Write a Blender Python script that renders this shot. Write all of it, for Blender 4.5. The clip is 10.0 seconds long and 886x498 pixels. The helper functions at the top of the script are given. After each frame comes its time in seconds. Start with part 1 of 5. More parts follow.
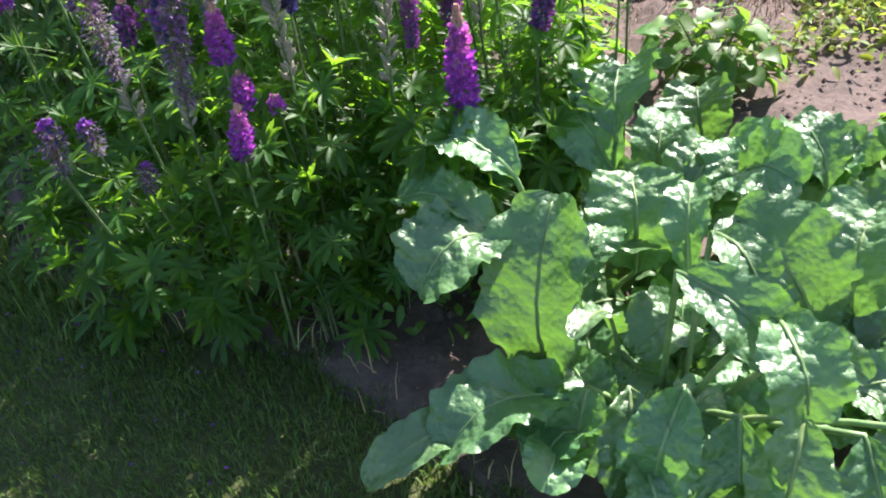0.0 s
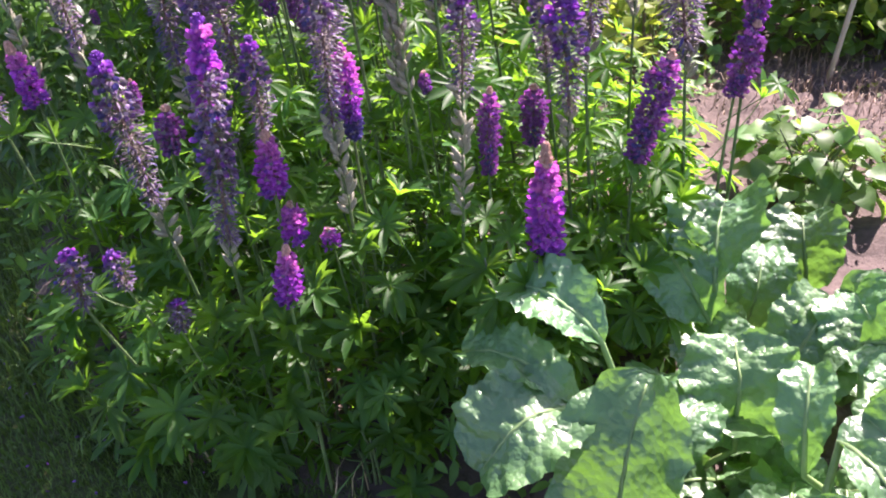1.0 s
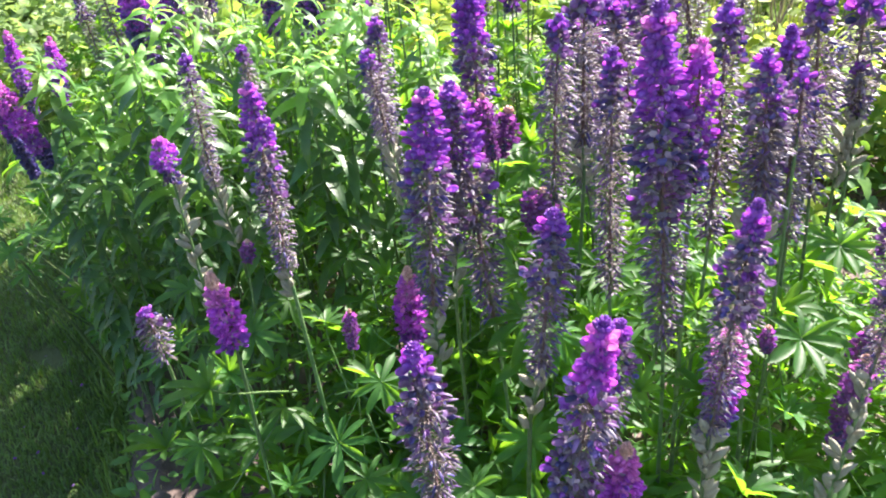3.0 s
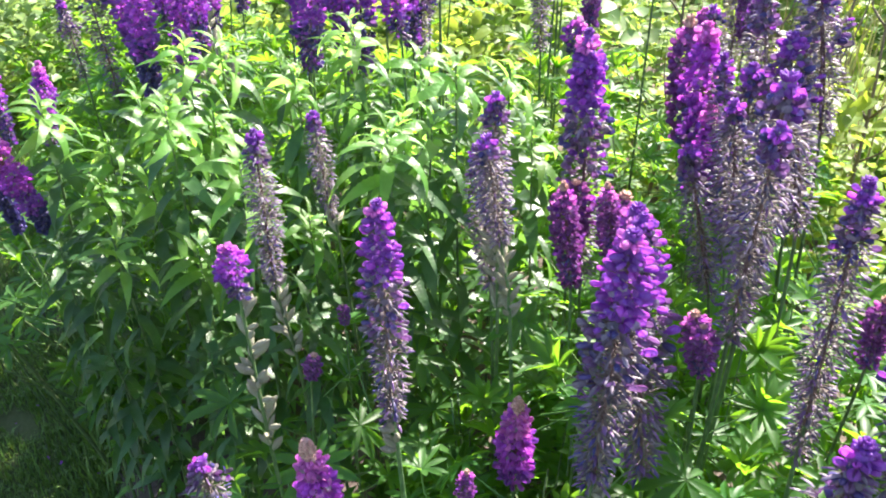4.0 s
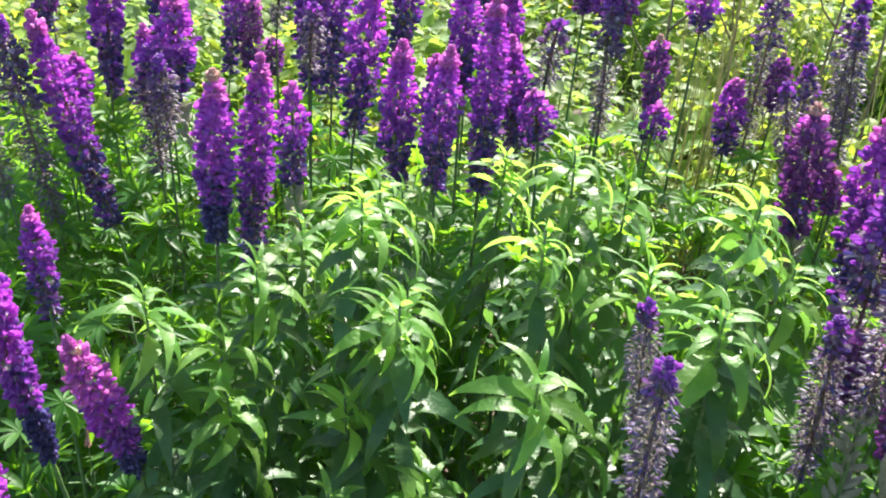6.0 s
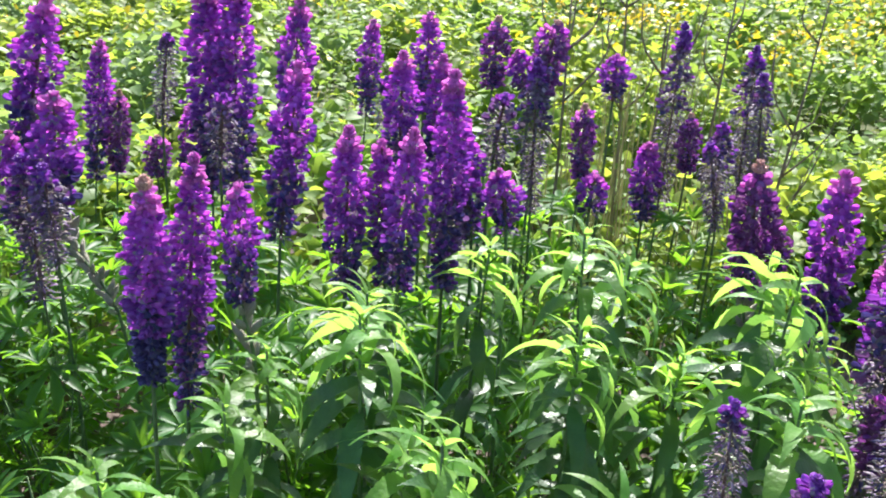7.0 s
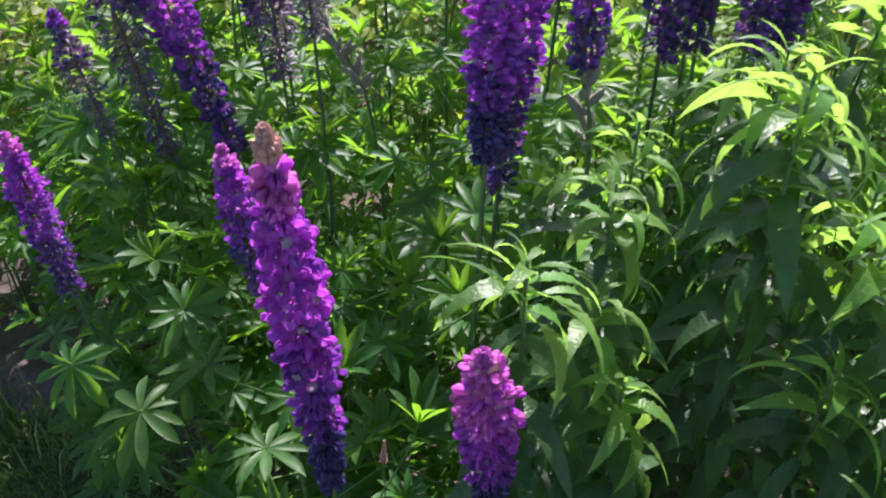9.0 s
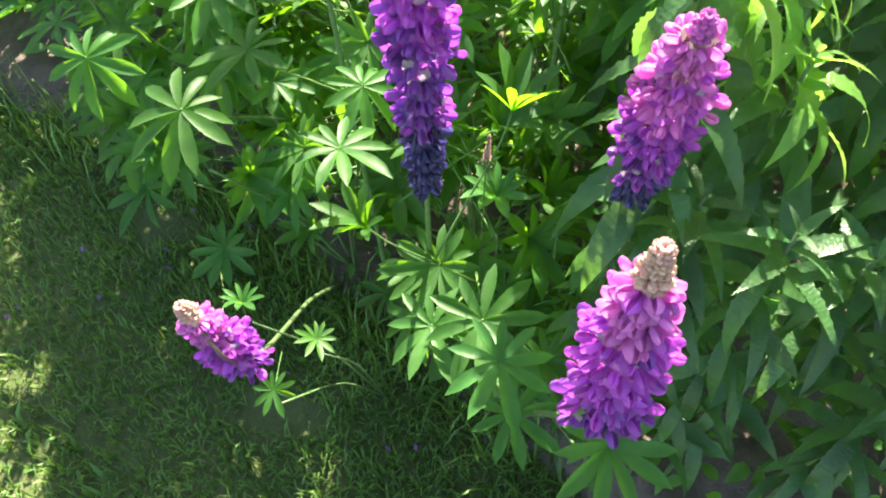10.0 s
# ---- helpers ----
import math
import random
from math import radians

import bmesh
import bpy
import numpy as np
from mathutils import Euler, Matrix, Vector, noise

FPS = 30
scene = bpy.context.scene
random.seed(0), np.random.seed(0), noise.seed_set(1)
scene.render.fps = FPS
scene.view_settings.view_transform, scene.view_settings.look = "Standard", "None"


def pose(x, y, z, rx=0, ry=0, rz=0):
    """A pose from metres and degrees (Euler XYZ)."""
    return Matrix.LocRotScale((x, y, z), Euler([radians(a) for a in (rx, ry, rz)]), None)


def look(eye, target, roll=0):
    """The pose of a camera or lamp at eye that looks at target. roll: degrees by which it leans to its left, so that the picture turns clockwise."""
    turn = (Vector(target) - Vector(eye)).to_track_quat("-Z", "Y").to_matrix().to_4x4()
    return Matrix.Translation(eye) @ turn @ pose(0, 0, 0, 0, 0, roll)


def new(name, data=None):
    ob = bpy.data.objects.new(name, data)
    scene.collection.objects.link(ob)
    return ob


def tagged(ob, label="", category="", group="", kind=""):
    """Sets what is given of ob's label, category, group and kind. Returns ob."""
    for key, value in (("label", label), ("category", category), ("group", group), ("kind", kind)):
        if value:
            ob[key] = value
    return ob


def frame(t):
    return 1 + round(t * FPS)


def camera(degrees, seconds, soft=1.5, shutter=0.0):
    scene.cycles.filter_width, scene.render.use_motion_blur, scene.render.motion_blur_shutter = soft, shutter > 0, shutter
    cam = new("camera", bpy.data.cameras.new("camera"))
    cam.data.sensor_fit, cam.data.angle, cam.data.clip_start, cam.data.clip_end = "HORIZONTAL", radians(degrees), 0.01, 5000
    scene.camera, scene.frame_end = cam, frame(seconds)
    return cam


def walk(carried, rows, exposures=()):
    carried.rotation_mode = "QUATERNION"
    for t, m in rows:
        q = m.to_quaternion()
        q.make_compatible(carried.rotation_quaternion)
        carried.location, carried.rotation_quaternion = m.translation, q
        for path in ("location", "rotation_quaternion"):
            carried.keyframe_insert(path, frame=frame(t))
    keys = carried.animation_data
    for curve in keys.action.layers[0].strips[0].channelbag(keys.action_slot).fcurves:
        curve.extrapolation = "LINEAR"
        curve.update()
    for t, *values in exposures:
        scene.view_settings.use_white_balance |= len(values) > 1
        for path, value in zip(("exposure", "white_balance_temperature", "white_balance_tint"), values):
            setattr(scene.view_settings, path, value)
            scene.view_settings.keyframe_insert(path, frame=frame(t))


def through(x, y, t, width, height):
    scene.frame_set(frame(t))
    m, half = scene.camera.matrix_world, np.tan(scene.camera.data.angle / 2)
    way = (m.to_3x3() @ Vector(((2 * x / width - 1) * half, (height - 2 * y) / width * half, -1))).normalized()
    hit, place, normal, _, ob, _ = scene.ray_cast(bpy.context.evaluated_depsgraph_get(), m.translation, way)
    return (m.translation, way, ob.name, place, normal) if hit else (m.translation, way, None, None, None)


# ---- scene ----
# ---- camera ----
cam = camera(55.0, 10.0, soft=1.95, shutter=0.1)
PATH = [
    (0.0, look((1.7465, -1.0192, 1.3745), (1.4809, -0.2713, 0.7660), -8.38)),
    (0.5, look((1.6592, -0.9227, 1.4025), (1.3827, -0.1652, 0.8112), -6.83)),
    (1.0, look((1.6059, -0.7110, 1.4401), (1.2937, 0.0379, 0.8554), -6.44)),
    (1.5, look((1.5398, -0.5956, 1.4629), (1.1857, 0.1423, 0.8884), -6.15)),
    (2.0, look((1.3611, -0.5219, 1.4828), (1.0118, 0.2372, 0.9335), -5.77)),
    (2.5, look((1.1212, -0.4643, 1.5238), (0.8024, 0.3296, 1.0060), -5.74)),
    (2.7, look((1.0539, -0.4540, 1.5239), (0.7480, 0.3479, 1.0107), -5.30)),
    (3.8, look((0.6772, -0.2123, 1.5500), (0.4445, 0.6047, 1.0224), -0.46)),
    (4.0, look((0.6134, -0.1645, 1.5533), (0.3931, 0.6547, 1.0238), -0.03)),
    (4.5, look((0.4172, -0.1083, 1.5816), (0.2693, 0.7219, 1.0442), 1.67)),
    (5.0, look((0.1426, -0.0454, 1.5577), (0.0830, 0.8083, 1.0403), 2.01)),
    (5.5, look((-0.0000, 0.0000, 1.5581), (-0.0000, 0.8539, 1.0376), 3.05)),
    (6.0, look((-0.1278, 0.1429, 1.5579), (-0.0715, 1.0067, 1.0573), 3.97)),
    (6.2, look((-0.1667, 0.2045, 1.5544), (-0.0798, 1.0770, 1.0737), 4.32)),
    (7.3, look((-0.3268, 0.3364, 1.4885), (-0.0635, 1.2159, 1.0920), 1.46)),
    (7.5, look((-0.3627, 0.3453, 1.4869), (-0.0994, 1.2248, 1.0904), 0.24)),
    (8.0, look((-0.4501, 0.3528, 1.4782), (-0.2132, 1.2307, 1.0620), 0.09)),
    (8.5, look((-0.4908, 0.3886, 1.4614), (-0.3246, 1.2485, 0.9789), -0.04)),
    (9.0, look((-0.5452, 0.4886, 1.4065), (-0.4526, 1.2696, 0.7889), -1.64)),
    (9.5, look((-0.5971, 0.5713, 1.3506), (-0.5483, 1.2062, 0.5796), -3.72)),
    (10.0, look((-0.6318, 0.6149, 1.2952), (-0.5858, 1.1191, 0.4328), -5.21)),
]
walk(cam, PATH, [
    (0.0, 1.73, 6500, 16), (0.5, 1.88, 6550, 31), (1.5, 2.02, 6600, 33), (2.5, 2.34, 6600, 17), (4.5, 2.30, 6750, 8), (5.5, 1.90, 6800, 3), (6.2, 1.90, 6550, 7),
    (7.5, 1.40, 6100, 16), (8.5, 1.33, 5900, 31), (9.0, 1.28, 6150, 22), (9.5, 2.08, 7150, 11), (10.0, 2.76, 7500, -3)])

# ---- sky and sun ----
SUN_FROM = Vector((0.33, 0.83, 0.80))
world = bpy.data.worlds.new("world")
scene.world = world
world.use_nodes = True
sky = world.node_tree.nodes.new("ShaderNodeTexSky")
sky.sky_type, sky.sun_disc = "NISHITA", False
sky.sun_elevation = math.atan2(SUN_FROM.z, SUN_FROM.xy.length)
sky.sun_rotation = math.atan2(SUN_FROM.x, SUN_FROM.y)
world.node_tree.links.new(sky.outputs[0], world.node_tree.nodes["Background"].inputs[0])
world.node_tree.nodes["Background"].inputs[1].default_value = 0.086
sun = new("sun", bpy.data.lights.new("sun", "SUN"))
sun.data.energy, sun.data.angle, sun.data.color = 5.0, radians(0.5), (1.0, 0.95, 0.86)
sun.matrix_world = look(SUN_FROM * 10, (0, 0, 0))


# ---- materials ----
def base_nodes(name):
    m = bpy.data.materials.new(name)
    m.use_nodes = True
    nt = m.node_tree
    return m, nt, nt.nodes["Principled BSDF"], nt.nodes["Material Output"]


def node(nt, kind, **values):
    n = nt.nodes.new(kind)
    for k, v in values.items():
        n.inputs[k].default_value = v
    return n


def ramp(nt, source, low, high, a=0.3, b=0.7):
    r = nt.nodes.new("ShaderNodeValToRGB")
    r.color_ramp.elements[0].position, r.color_ramp.elements[1].position = a, b
    r.color_ramp.elements[0].color, r.color_ramp.elements[1].color = (*low, 1), (*high, 1)
    nt.links.new(source, r.inputs[0])
    return r.outputs[0]


def mixed(nt, fac, a, b, blend="MIX"):
    n = nt.nodes.new("ShaderNodeMix")
    n.data_type, n.blend_type = "RGBA", blend
    for sock, v in ((n.inputs[0], fac), (n.inputs[6], a), (n.inputs[7], b)):
        if isinstance(v, (int, float)):
            sock.default_value = v
        elif isinstance(v, tuple):
            sock.default_value = (*v, 1)
        else:
            nt.links.new(v, sock)
    return n.outputs[2]


def thin(name, dark, light, through, rough=0.45, translucent=0.4, scale=60, bump=0.15, island=False, vary=(0.72, 1.3), sheen=0.5, pucker=0.0):
    """Leaf and petal surfaces: varied colour, light shining through, fine relief."""
    m, nt, p, out = base_nodes(name)
    co = nt.nodes.new("ShaderNodeTexCoord").outputs["Object"]
    n = node(nt, "ShaderNodeTexNoise", Scale=scale, Detail=3.0)
    nt.links.new(co, n.inputs["Vector"])
    col = ramp(nt, n.outputs[0], dark, light, 0.32, 0.68)
    rnd = nt.nodes.new("ShaderNodeNewGeometry").outputs["Random Per Island"] if island else nt.nodes.new("ShaderNodeObjectInfo").outputs["Random"]
    hsv = nt.nodes.new("ShaderNodeHueSaturation")
    mr = nt.nodes.new("ShaderNodeMapRange")
    mr.inputs["To Min"].default_value, mr.inputs["To Max"].default_value = vary
    nt.links.new(rnd, mr.inputs[0])
    nt.links.new(mr.outputs[0], hsv.inputs["Value"])
    hu = nt.nodes.new("ShaderNodeMapRange")
    hu.inputs["To Min"].default_value, hu.inputs["To Max"].default_value = 0.485, 0.515
    sh = nt.nodes.new("ShaderNodeMath")
    sh.operation = "FRACT"
    mu = nt.nodes.new("ShaderNodeMath")
    mu.operation, mu.inputs[1].default_value = "MULTIPLY", 7.31
    nt.links.new(rnd, mu.inputs[0])
    nt.links.new(mu.outputs[0], sh.inputs[0])
    nt.links.new(sh.outputs[0], hu.inputs[0])
    nt.links.new(hu.outputs[0], hsv.inputs["Hue"])
    nt.links.new(col, hsv.inputs["Color"])
    nt.links.new(hsv.outputs[0], p.inputs["Base Color"])
    p.inputs["Roughness"].default_value = rough
    p.inputs["Specular IOR Level"].default_value = sheen
    fine = node(nt, "ShaderNodeTexNoise", Scale=scale * 4, Detail=2.0)
    nt.links.new(co, fine.inputs["Vector"])
    b = node(nt, "ShaderNodeBump", Strength=bump, Distance=0.002)
    nt.links.new(fine.outputs[0], b.inputs["Height"])
    if pucker:
        cells = node(nt, "ShaderNodeTexVoronoi", Scale=75.0)
        nt.links.new(mixed(nt, 0.02, co, n.outputs[1], "MIX"), cells.inputs["Vector"])
        pb = node(nt, "ShaderNodeBump", Strength=pucker, Distance=0.006)
        pb.invert = True
        nt.links.new(cells.outputs["Distance"], pb.inputs["Height"])
        nt.links.new(pb.outputs[0], b.inputs["Normal"])
    nt.links.new(b.outputs[0], p.inputs["Normal"])
    tr = nt.nodes.new("ShaderNodeBsdfTranslucent")
    nt.links.new(mixed(nt, 0.6, hsv.outputs[0], through, "MIX"), tr.inputs[0])
    nt.links.new(b.outputs[0], tr.inputs["Normal"])
    mx = node(nt, "ShaderNodeMixShader", Fac=translucent)
    nt.links.new(p.outputs[0], mx.inputs[1])
    nt.links.new(tr.outputs[0], mx.inputs[2])
    nt.links.new(mx.outputs[0], out.inputs[0])
    return m


def solid(name, dark, light, rough=0.7, scale=30, bump=0.4, metal=0.0, dist=0.004):
    m, nt, p, out = base_nodes(name)
    co = nt.nodes.new("ShaderNodeTexCoord").outputs["Object"]
    big = node(nt, "ShaderNodeTexNoise", Scale=scale, Detail=6.0, Roughness=0.65)
    nt.links.new(co, big.inputs["Vector"])
    col = ramp(nt, big.outputs[0], dark, light)
    patch = node(nt, "ShaderNodeTexNoise", Scale=scale / 9, Detail=2.0)
    nt.links.new(co, patch.inputs["Vector"])
    nt.links.new(mixed(nt, 0.5, col, ramp(nt, patch.outputs[0], dark, light), "MIX"), p.inputs["Base Color"])
    p.inputs["Roughness"].default_value, p.inputs["Metallic"].default_value = rough, metal
    b = node(nt, "ShaderNodeBump", Strength=bump, Distance=dist)
    nt.links.new(big.outputs[0], b.inputs["Height"])
    nt.links.new(b.outputs[0], p.inputs["Normal"])
    return m


LUPIN_LEAF = thin("lupin_leaf", (0.027, 0.085, 0.023), (0.057, 0.143, 0.036), (0.42, 0.84, 0.03), 0.46, 0.50, 45, sheen=0.32)
PETIOLE = thin("petiole", (0.07, 0.15, 0.04), (0.12, 0.22, 0.06), (0.2, 0.3, 0.03), 0.5, 0.1, 60)
STEM = thin("green_stem", (0.06, 0.12, 0.04), (0.13, 0.19, 0.08), (0.15, 0.2, 0.03), 0.55, 0.06, 80)
RACHIS = thin("flower_stalk", (0.10, 0.05, 0.07), (0.20, 0.12, 0.10), (0.2, 0.1, 0.1), 0.6, 0.06, 80)
# paler as young growth, and brightened further for the backlight on the crowns
YOUNG_LIT_LEAF = thin("young_lit_willowy_leaf", (0.075, 0.180, 0.038), (0.140, 0.285, 0.066), (0.54, 0.88, 0.13), 0.42, 0.55, 60, 0.4, sheen=0.5, vary=(0.65, 1.35))
# base colour darkened to paint the shade under the crowns
TALL_SHADED_LEAF = thin("shaded_willowy_leaf", (0.023, 0.063, 0.023), (0.051, 0.114, 0.040), (0.29, 0.60, 0.08), 0.40, 0.34, 60, 0.4, sheen=0.5, vary=(0.6, 1.4))
BEET_LEAF = thin("beet_leaf", (0.078, 0.185, 0.072), (0.130, 0.260, 0.105), (0.29, 0.65, 0.05), 0.40, 0.25, 14, 0.4, sheen=1.0, pucker=0.5)


def blistered(m):
    """Coarse blisters on top of the fine relief."""
    nt = m.node_tree
    p = nt.nodes["Principled BSDF"]
    first = p.inputs["Normal"].links[0].from_node
    co = nt.nodes.new("ShaderNodeTexCoord").outputs["Object"]
    v = node(nt, "ShaderNodeTexNoise", Scale=70.0, Detail=3.0, Roughness=0.5, Distortion=0.4)
    nt.links.new(co, v.inputs["Vector"])
    bump = node(nt, "ShaderNodeBump", Strength=0.5, Distance=0.007)
    nt.links.new(v.outputs[0], bump.inputs["Height"])
    nt.links.new(first.outputs[0], bump.inputs["Normal"])
    nt.links.new(bump.outputs[0], p.inputs["Normal"])


blistered(BEET_LEAF)


def ribbed(m, scale, depth):
    """Fine side veins across a leaf that lies along x."""
    nt = m.node_tree
    p = nt.nodes["Principled BSDF"]
    first = p.inputs["Normal"].links[0].from_node
    co = nt.nodes.new("ShaderNodeTexCoord").outputs["Object"]
    w = node(nt, "ShaderNodeTexWave", Scale=scale, Distortion=3.0, Detail=2.0)
    nt.links.new(co, w.inputs["Vector"])
    bump = node(nt, "ShaderNodeBump", Strength=0.3, Distance=depth)
    nt.links.new(w.outputs["Fac"], bump.inputs["Height"])
    nt.links.new(first.outputs[0], bump.inputs["Normal"])
    nt.links.new(bump.outputs[0], p.inputs["Normal"])


ribbed(TALL_SHADED_LEAF, 70.0, 0.0005)
ribbed(YOUNG_LIT_LEAF, 75.0, 0.0005)
BEET_RIB = thin("beet_rib", (0.16, 0.27, 0.10), (0.26, 0.38, 0.16), (0.4, 0.5, 0.1), 0.4, 0.15, 40)
BROAD_LEAF = thin("broad_leaf", (0.055, 0.14, 0.036), (0.115, 0.235, 0.06), (0.38, 0.66, 0.04), 0.48, 0.42, 40, sheen=0.35)
FIELD_LEAF = thin("field_leaf", (0.085, 0.160, 0.040), (0.17, 0.26, 0.065), (0.46, 0.66, 0.08), 0.55, 0.48, 1.5, sheen=0.25, island=True)
FIELD_PALE = thin("pale_field_leaf", (0.10, 0.175, 0.065), (0.20, 0.28, 0.11), (0.46, 0.64, 0.14), 0.5, 0.42, 1.5, sheen=0.3, island=True)
# a leaf tone of the weeds; also painted sunlight on the bush tops
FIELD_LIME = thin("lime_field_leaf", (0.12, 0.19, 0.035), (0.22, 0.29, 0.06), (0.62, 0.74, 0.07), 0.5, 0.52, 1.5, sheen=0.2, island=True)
GRASS = thin("grass_blade", (0.066, 0.138, 0.026), (0.138, 0.236, 0.050), (0.25, 0.38, 0.03), 0.5, 0.3, 8, island=True)
DEAD_GREEN = thin("olive_stem", (0.13, 0.13, 0.05), (0.27, 0.25, 0.11), (0.3, 0.3, 0.1), 0.7, 0.15, 10, island=True)
DRY = thin("dry_straw", (0.30, 0.22, 0.12), (0.50, 0.40, 0.24), (0.5, 0.4, 0.2), 0.7, 0.2, 20, island=True)
LITTER = thin("brown_litter", (0.13, 0.085, 0.065), (0.34, 0.25, 0.19), (0.3, 0.2, 0.15), 0.8, 0.1, 20, island=True)
YELLOW = thin("yellow_petal", (0.65, 0.45, 0.02), (0.80, 0.62, 0.04), (0.8, 0.6, 0.02), 0.5, 0.3, 20, island=True)
BUD = thin("bud", (0.54, 0.28, 0.26), (0.74, 0.48, 0.40), (0.66, 0.36, 0.28), 0.6, 0.25, 200, island=True)
PINK = thin("pink_floret", (0.48, 0.10, 0.44), (0.68, 0.26, 0.62), (0.88, 0.22, 0.78), 0.42, 0.46, 150, island=True, vary=(0.6, 1.4))
MAGENTA = thin("magenta_floret", (0.31, 0.055, 0.43), (0.51, 0.135, 0.62), (0.72, 0.10, 0.82), 0.42, 0.48, 150, island=True, vary=(0.55, 1.5))
VIOLET = thin("violet_floret", (0.165, 0.045, 0.31), (0.30, 0.105, 0.47), (0.44, 0.07, 0.66), 0.42, 0.42, 150, island=True, vary=(0.55, 1.5))
MAUVE = thin("mauve_floret", (0.13, 0.068, 0.185), (0.25, 0.145, 0.31), (0.30, 0.10, 0.38), 0.45, 0.36, 150, island=True, vary=(0.5, 1.5))
NAVY = thin("navy_floret", (0.046, 0.038, 0.145), (0.110, 0.088, 0.265), (0.09, 0.05, 0.28), 0.5, 0.3, 150, island=True, vary=(0.5, 1.5))
FADED = thin("faded_floret", (0.090, 0.072, 0.105), (0.20, 0.162, 0.200), (0.19, 0.13, 0.20), 0.5, 0.3, 150, island=True, vary=(0.55, 1.6))
PALE = thin("pale_floret", (0.24, 0.18, 0.26), (0.40, 0.32, 0.40), (0.55, 0.40, 0.62), 0.5, 0.3, 150, island=True)
RUST = thin("wine_floret", (0.15, 0.045, 0.20), (0.28, 0.11, 0.32), (0.34, 0.06, 0.38), 0.55, 0.36, 150, island=True)
CALYX = thin("dry_calyx", (0.13, 0.10, 0.095), (0.27, 0.21, 0.19), (0.3, 0.22, 0.2), 0.7, 0.15, 150, island=True)
POD = thin("woolly_pod", (0.22, 0.21, 0.150), (0.43, 0.40, 0.310), (0.42, 0.42, 0.27), 0.6, 0.12, 120, 0.6, island=True)
SOIL = solid("soil", (0.046, 0.033, 0.030), (0.180, 0.128, 0.115), 0.95, 34, 0.8, dist=0.010)
THATCH = solid("turf", (0.042, 0.058, 0.018), (0.100, 0.112, 0.040), 0.95, 40, 0.9, dist=0.01)
WOOD = solid("weathered_wood", (0.36, 0.30, 0.23), (0.58, 0.50, 0.40), 0.8, 60, 0.5)
TWIG = solid("dead_stem", (0.12, 0.085, 0.055), (0.25, 0.19, 0.13), 0.8, 80, 0.3)


# ---- building helpers ----
class Shape:
    """Vertices, faces and the material slot of each face."""

    def __init__(self):
        self.v, self.f, self.m = [], [], []

    def add(self, verts, faces, slot=0):
        k = len(self.v)
        self.v += [tuple(p) for p in verts]
        self.f += [tuple(k + i for i in q) for q in faces]
        self.m += [slot] * len(faces)

    def mesh(self, name, mats, smooth=True):
        me = bpy.data.meshes.new(name)
        me.from_pydata(self.v, [], self.f)
        for m in mats:
            me.materials.append(m)
        me.polygons.foreach_set("material_index", self.m)
        me.polygons.foreach_set("use_smooth", [smooth] * len(self.f))
        me.update()
        return me


def curve_points(pts, n):
    """n + 1 points along a Catmull-Rom line through pts."""
    pts = [Vector(p) for p in pts]
    pts = [pts[0] * 2 - pts[1]] + pts + [pts[-1] * 2 - pts[-2]]
    out, spans = [], len(pts) - 3
    for i in range(n + 1):
        u = i / n * spans
        k = min(int(u), spans - 1)
        t = u - k
        a, b, c, d = pts[k:k + 4]
        out.append(0.5 * ((2 * b) + (c - a) * t + (2 * a - 5 * b + 4 * c - d) * t * t + (3 * b - a - 3 * c + d) * t ** 3))
    return out


def tube(shape, pts, radii, sides=6, slot=0):
    verts, faces = [], []
    for i, p in enumerate(pts):
        d = (pts[min(i + 1, len(pts) - 1)] - pts[max(i - 1, 0)]).normalized()
        s = d.cross(Vector((0.31, 0.95, 0.1))).normalized()
        u = s.cross(d)
        for k in range(sides):
            a = 2 * math.pi * k / sides
            verts.append(p + (s * math.cos(a) + u * math.sin(a)) * radii[i])
    for i in range(len(pts) - 1):
        for k in range(sides):
            j = (k + 1) % sides
            faces.append((i * sides + k, i * sides + j, (i + 1) * sides + j, (i + 1) * sides + k))
    faces.append(tuple(range(sides))[::-1])
    faces.append(tuple((len(pts) - 1) * sides + k for k in range(sides)))
    shape.add(verts, faces, slot)


def blade(shape, m, length, width, outline, arch=0.0, fold=0.25, rows=6, slot=0, wave=0.0, tooth=0.0, rnd=random):
    """One leaf blade along +x of the pose m; outline(u) is its half width, arch bends it down, fold makes a V."""
    verts, faces = [], []
    ph = rnd.uniform(0, 6)
    for i in range(rows + 1):
        u = i / rows
        w = max(outline(u), 0.015) * width
        if tooth and 0 < i < rows:
            w *= 1 + tooth * (1 if i % 2 else -1)
        ang = arch * u
        x = length * (math.sin(ang) / arch if abs(arch) > 1e-3 else u)
        z = -length * ((1 - math.cos(ang)) / arch if abs(arch) > 1e-3 else 0)
        for s in (-1, 0, 1):
            zz = z + abs(s) * w * (fold + (tooth if i % 2 else -tooth)) + wave * length * math.sin(u * 9 + ph + s * 1.3) * abs(s)
            verts.append(m @ Vector((x, s * w, zz)))
    for i in range(rows):
        for k in (0, 1):
            a = i * 3 + k
            faces.append((a, a + 1, a + 4, a + 3))
    shape.add(verts, faces, slot)


def part(name, mesh, parent, m=None, label=""):
    ob = new(name, mesh)
    ob.parent = parent
    if m is not None:
        ob.matrix_basis = m
    return tagged(ob, label)


def root(name, at, label, category, group=""):
    ob = new(name)
    ob.empty_display_size = 0.05
    ob.location = at
    return tagged(ob, label, category, group)


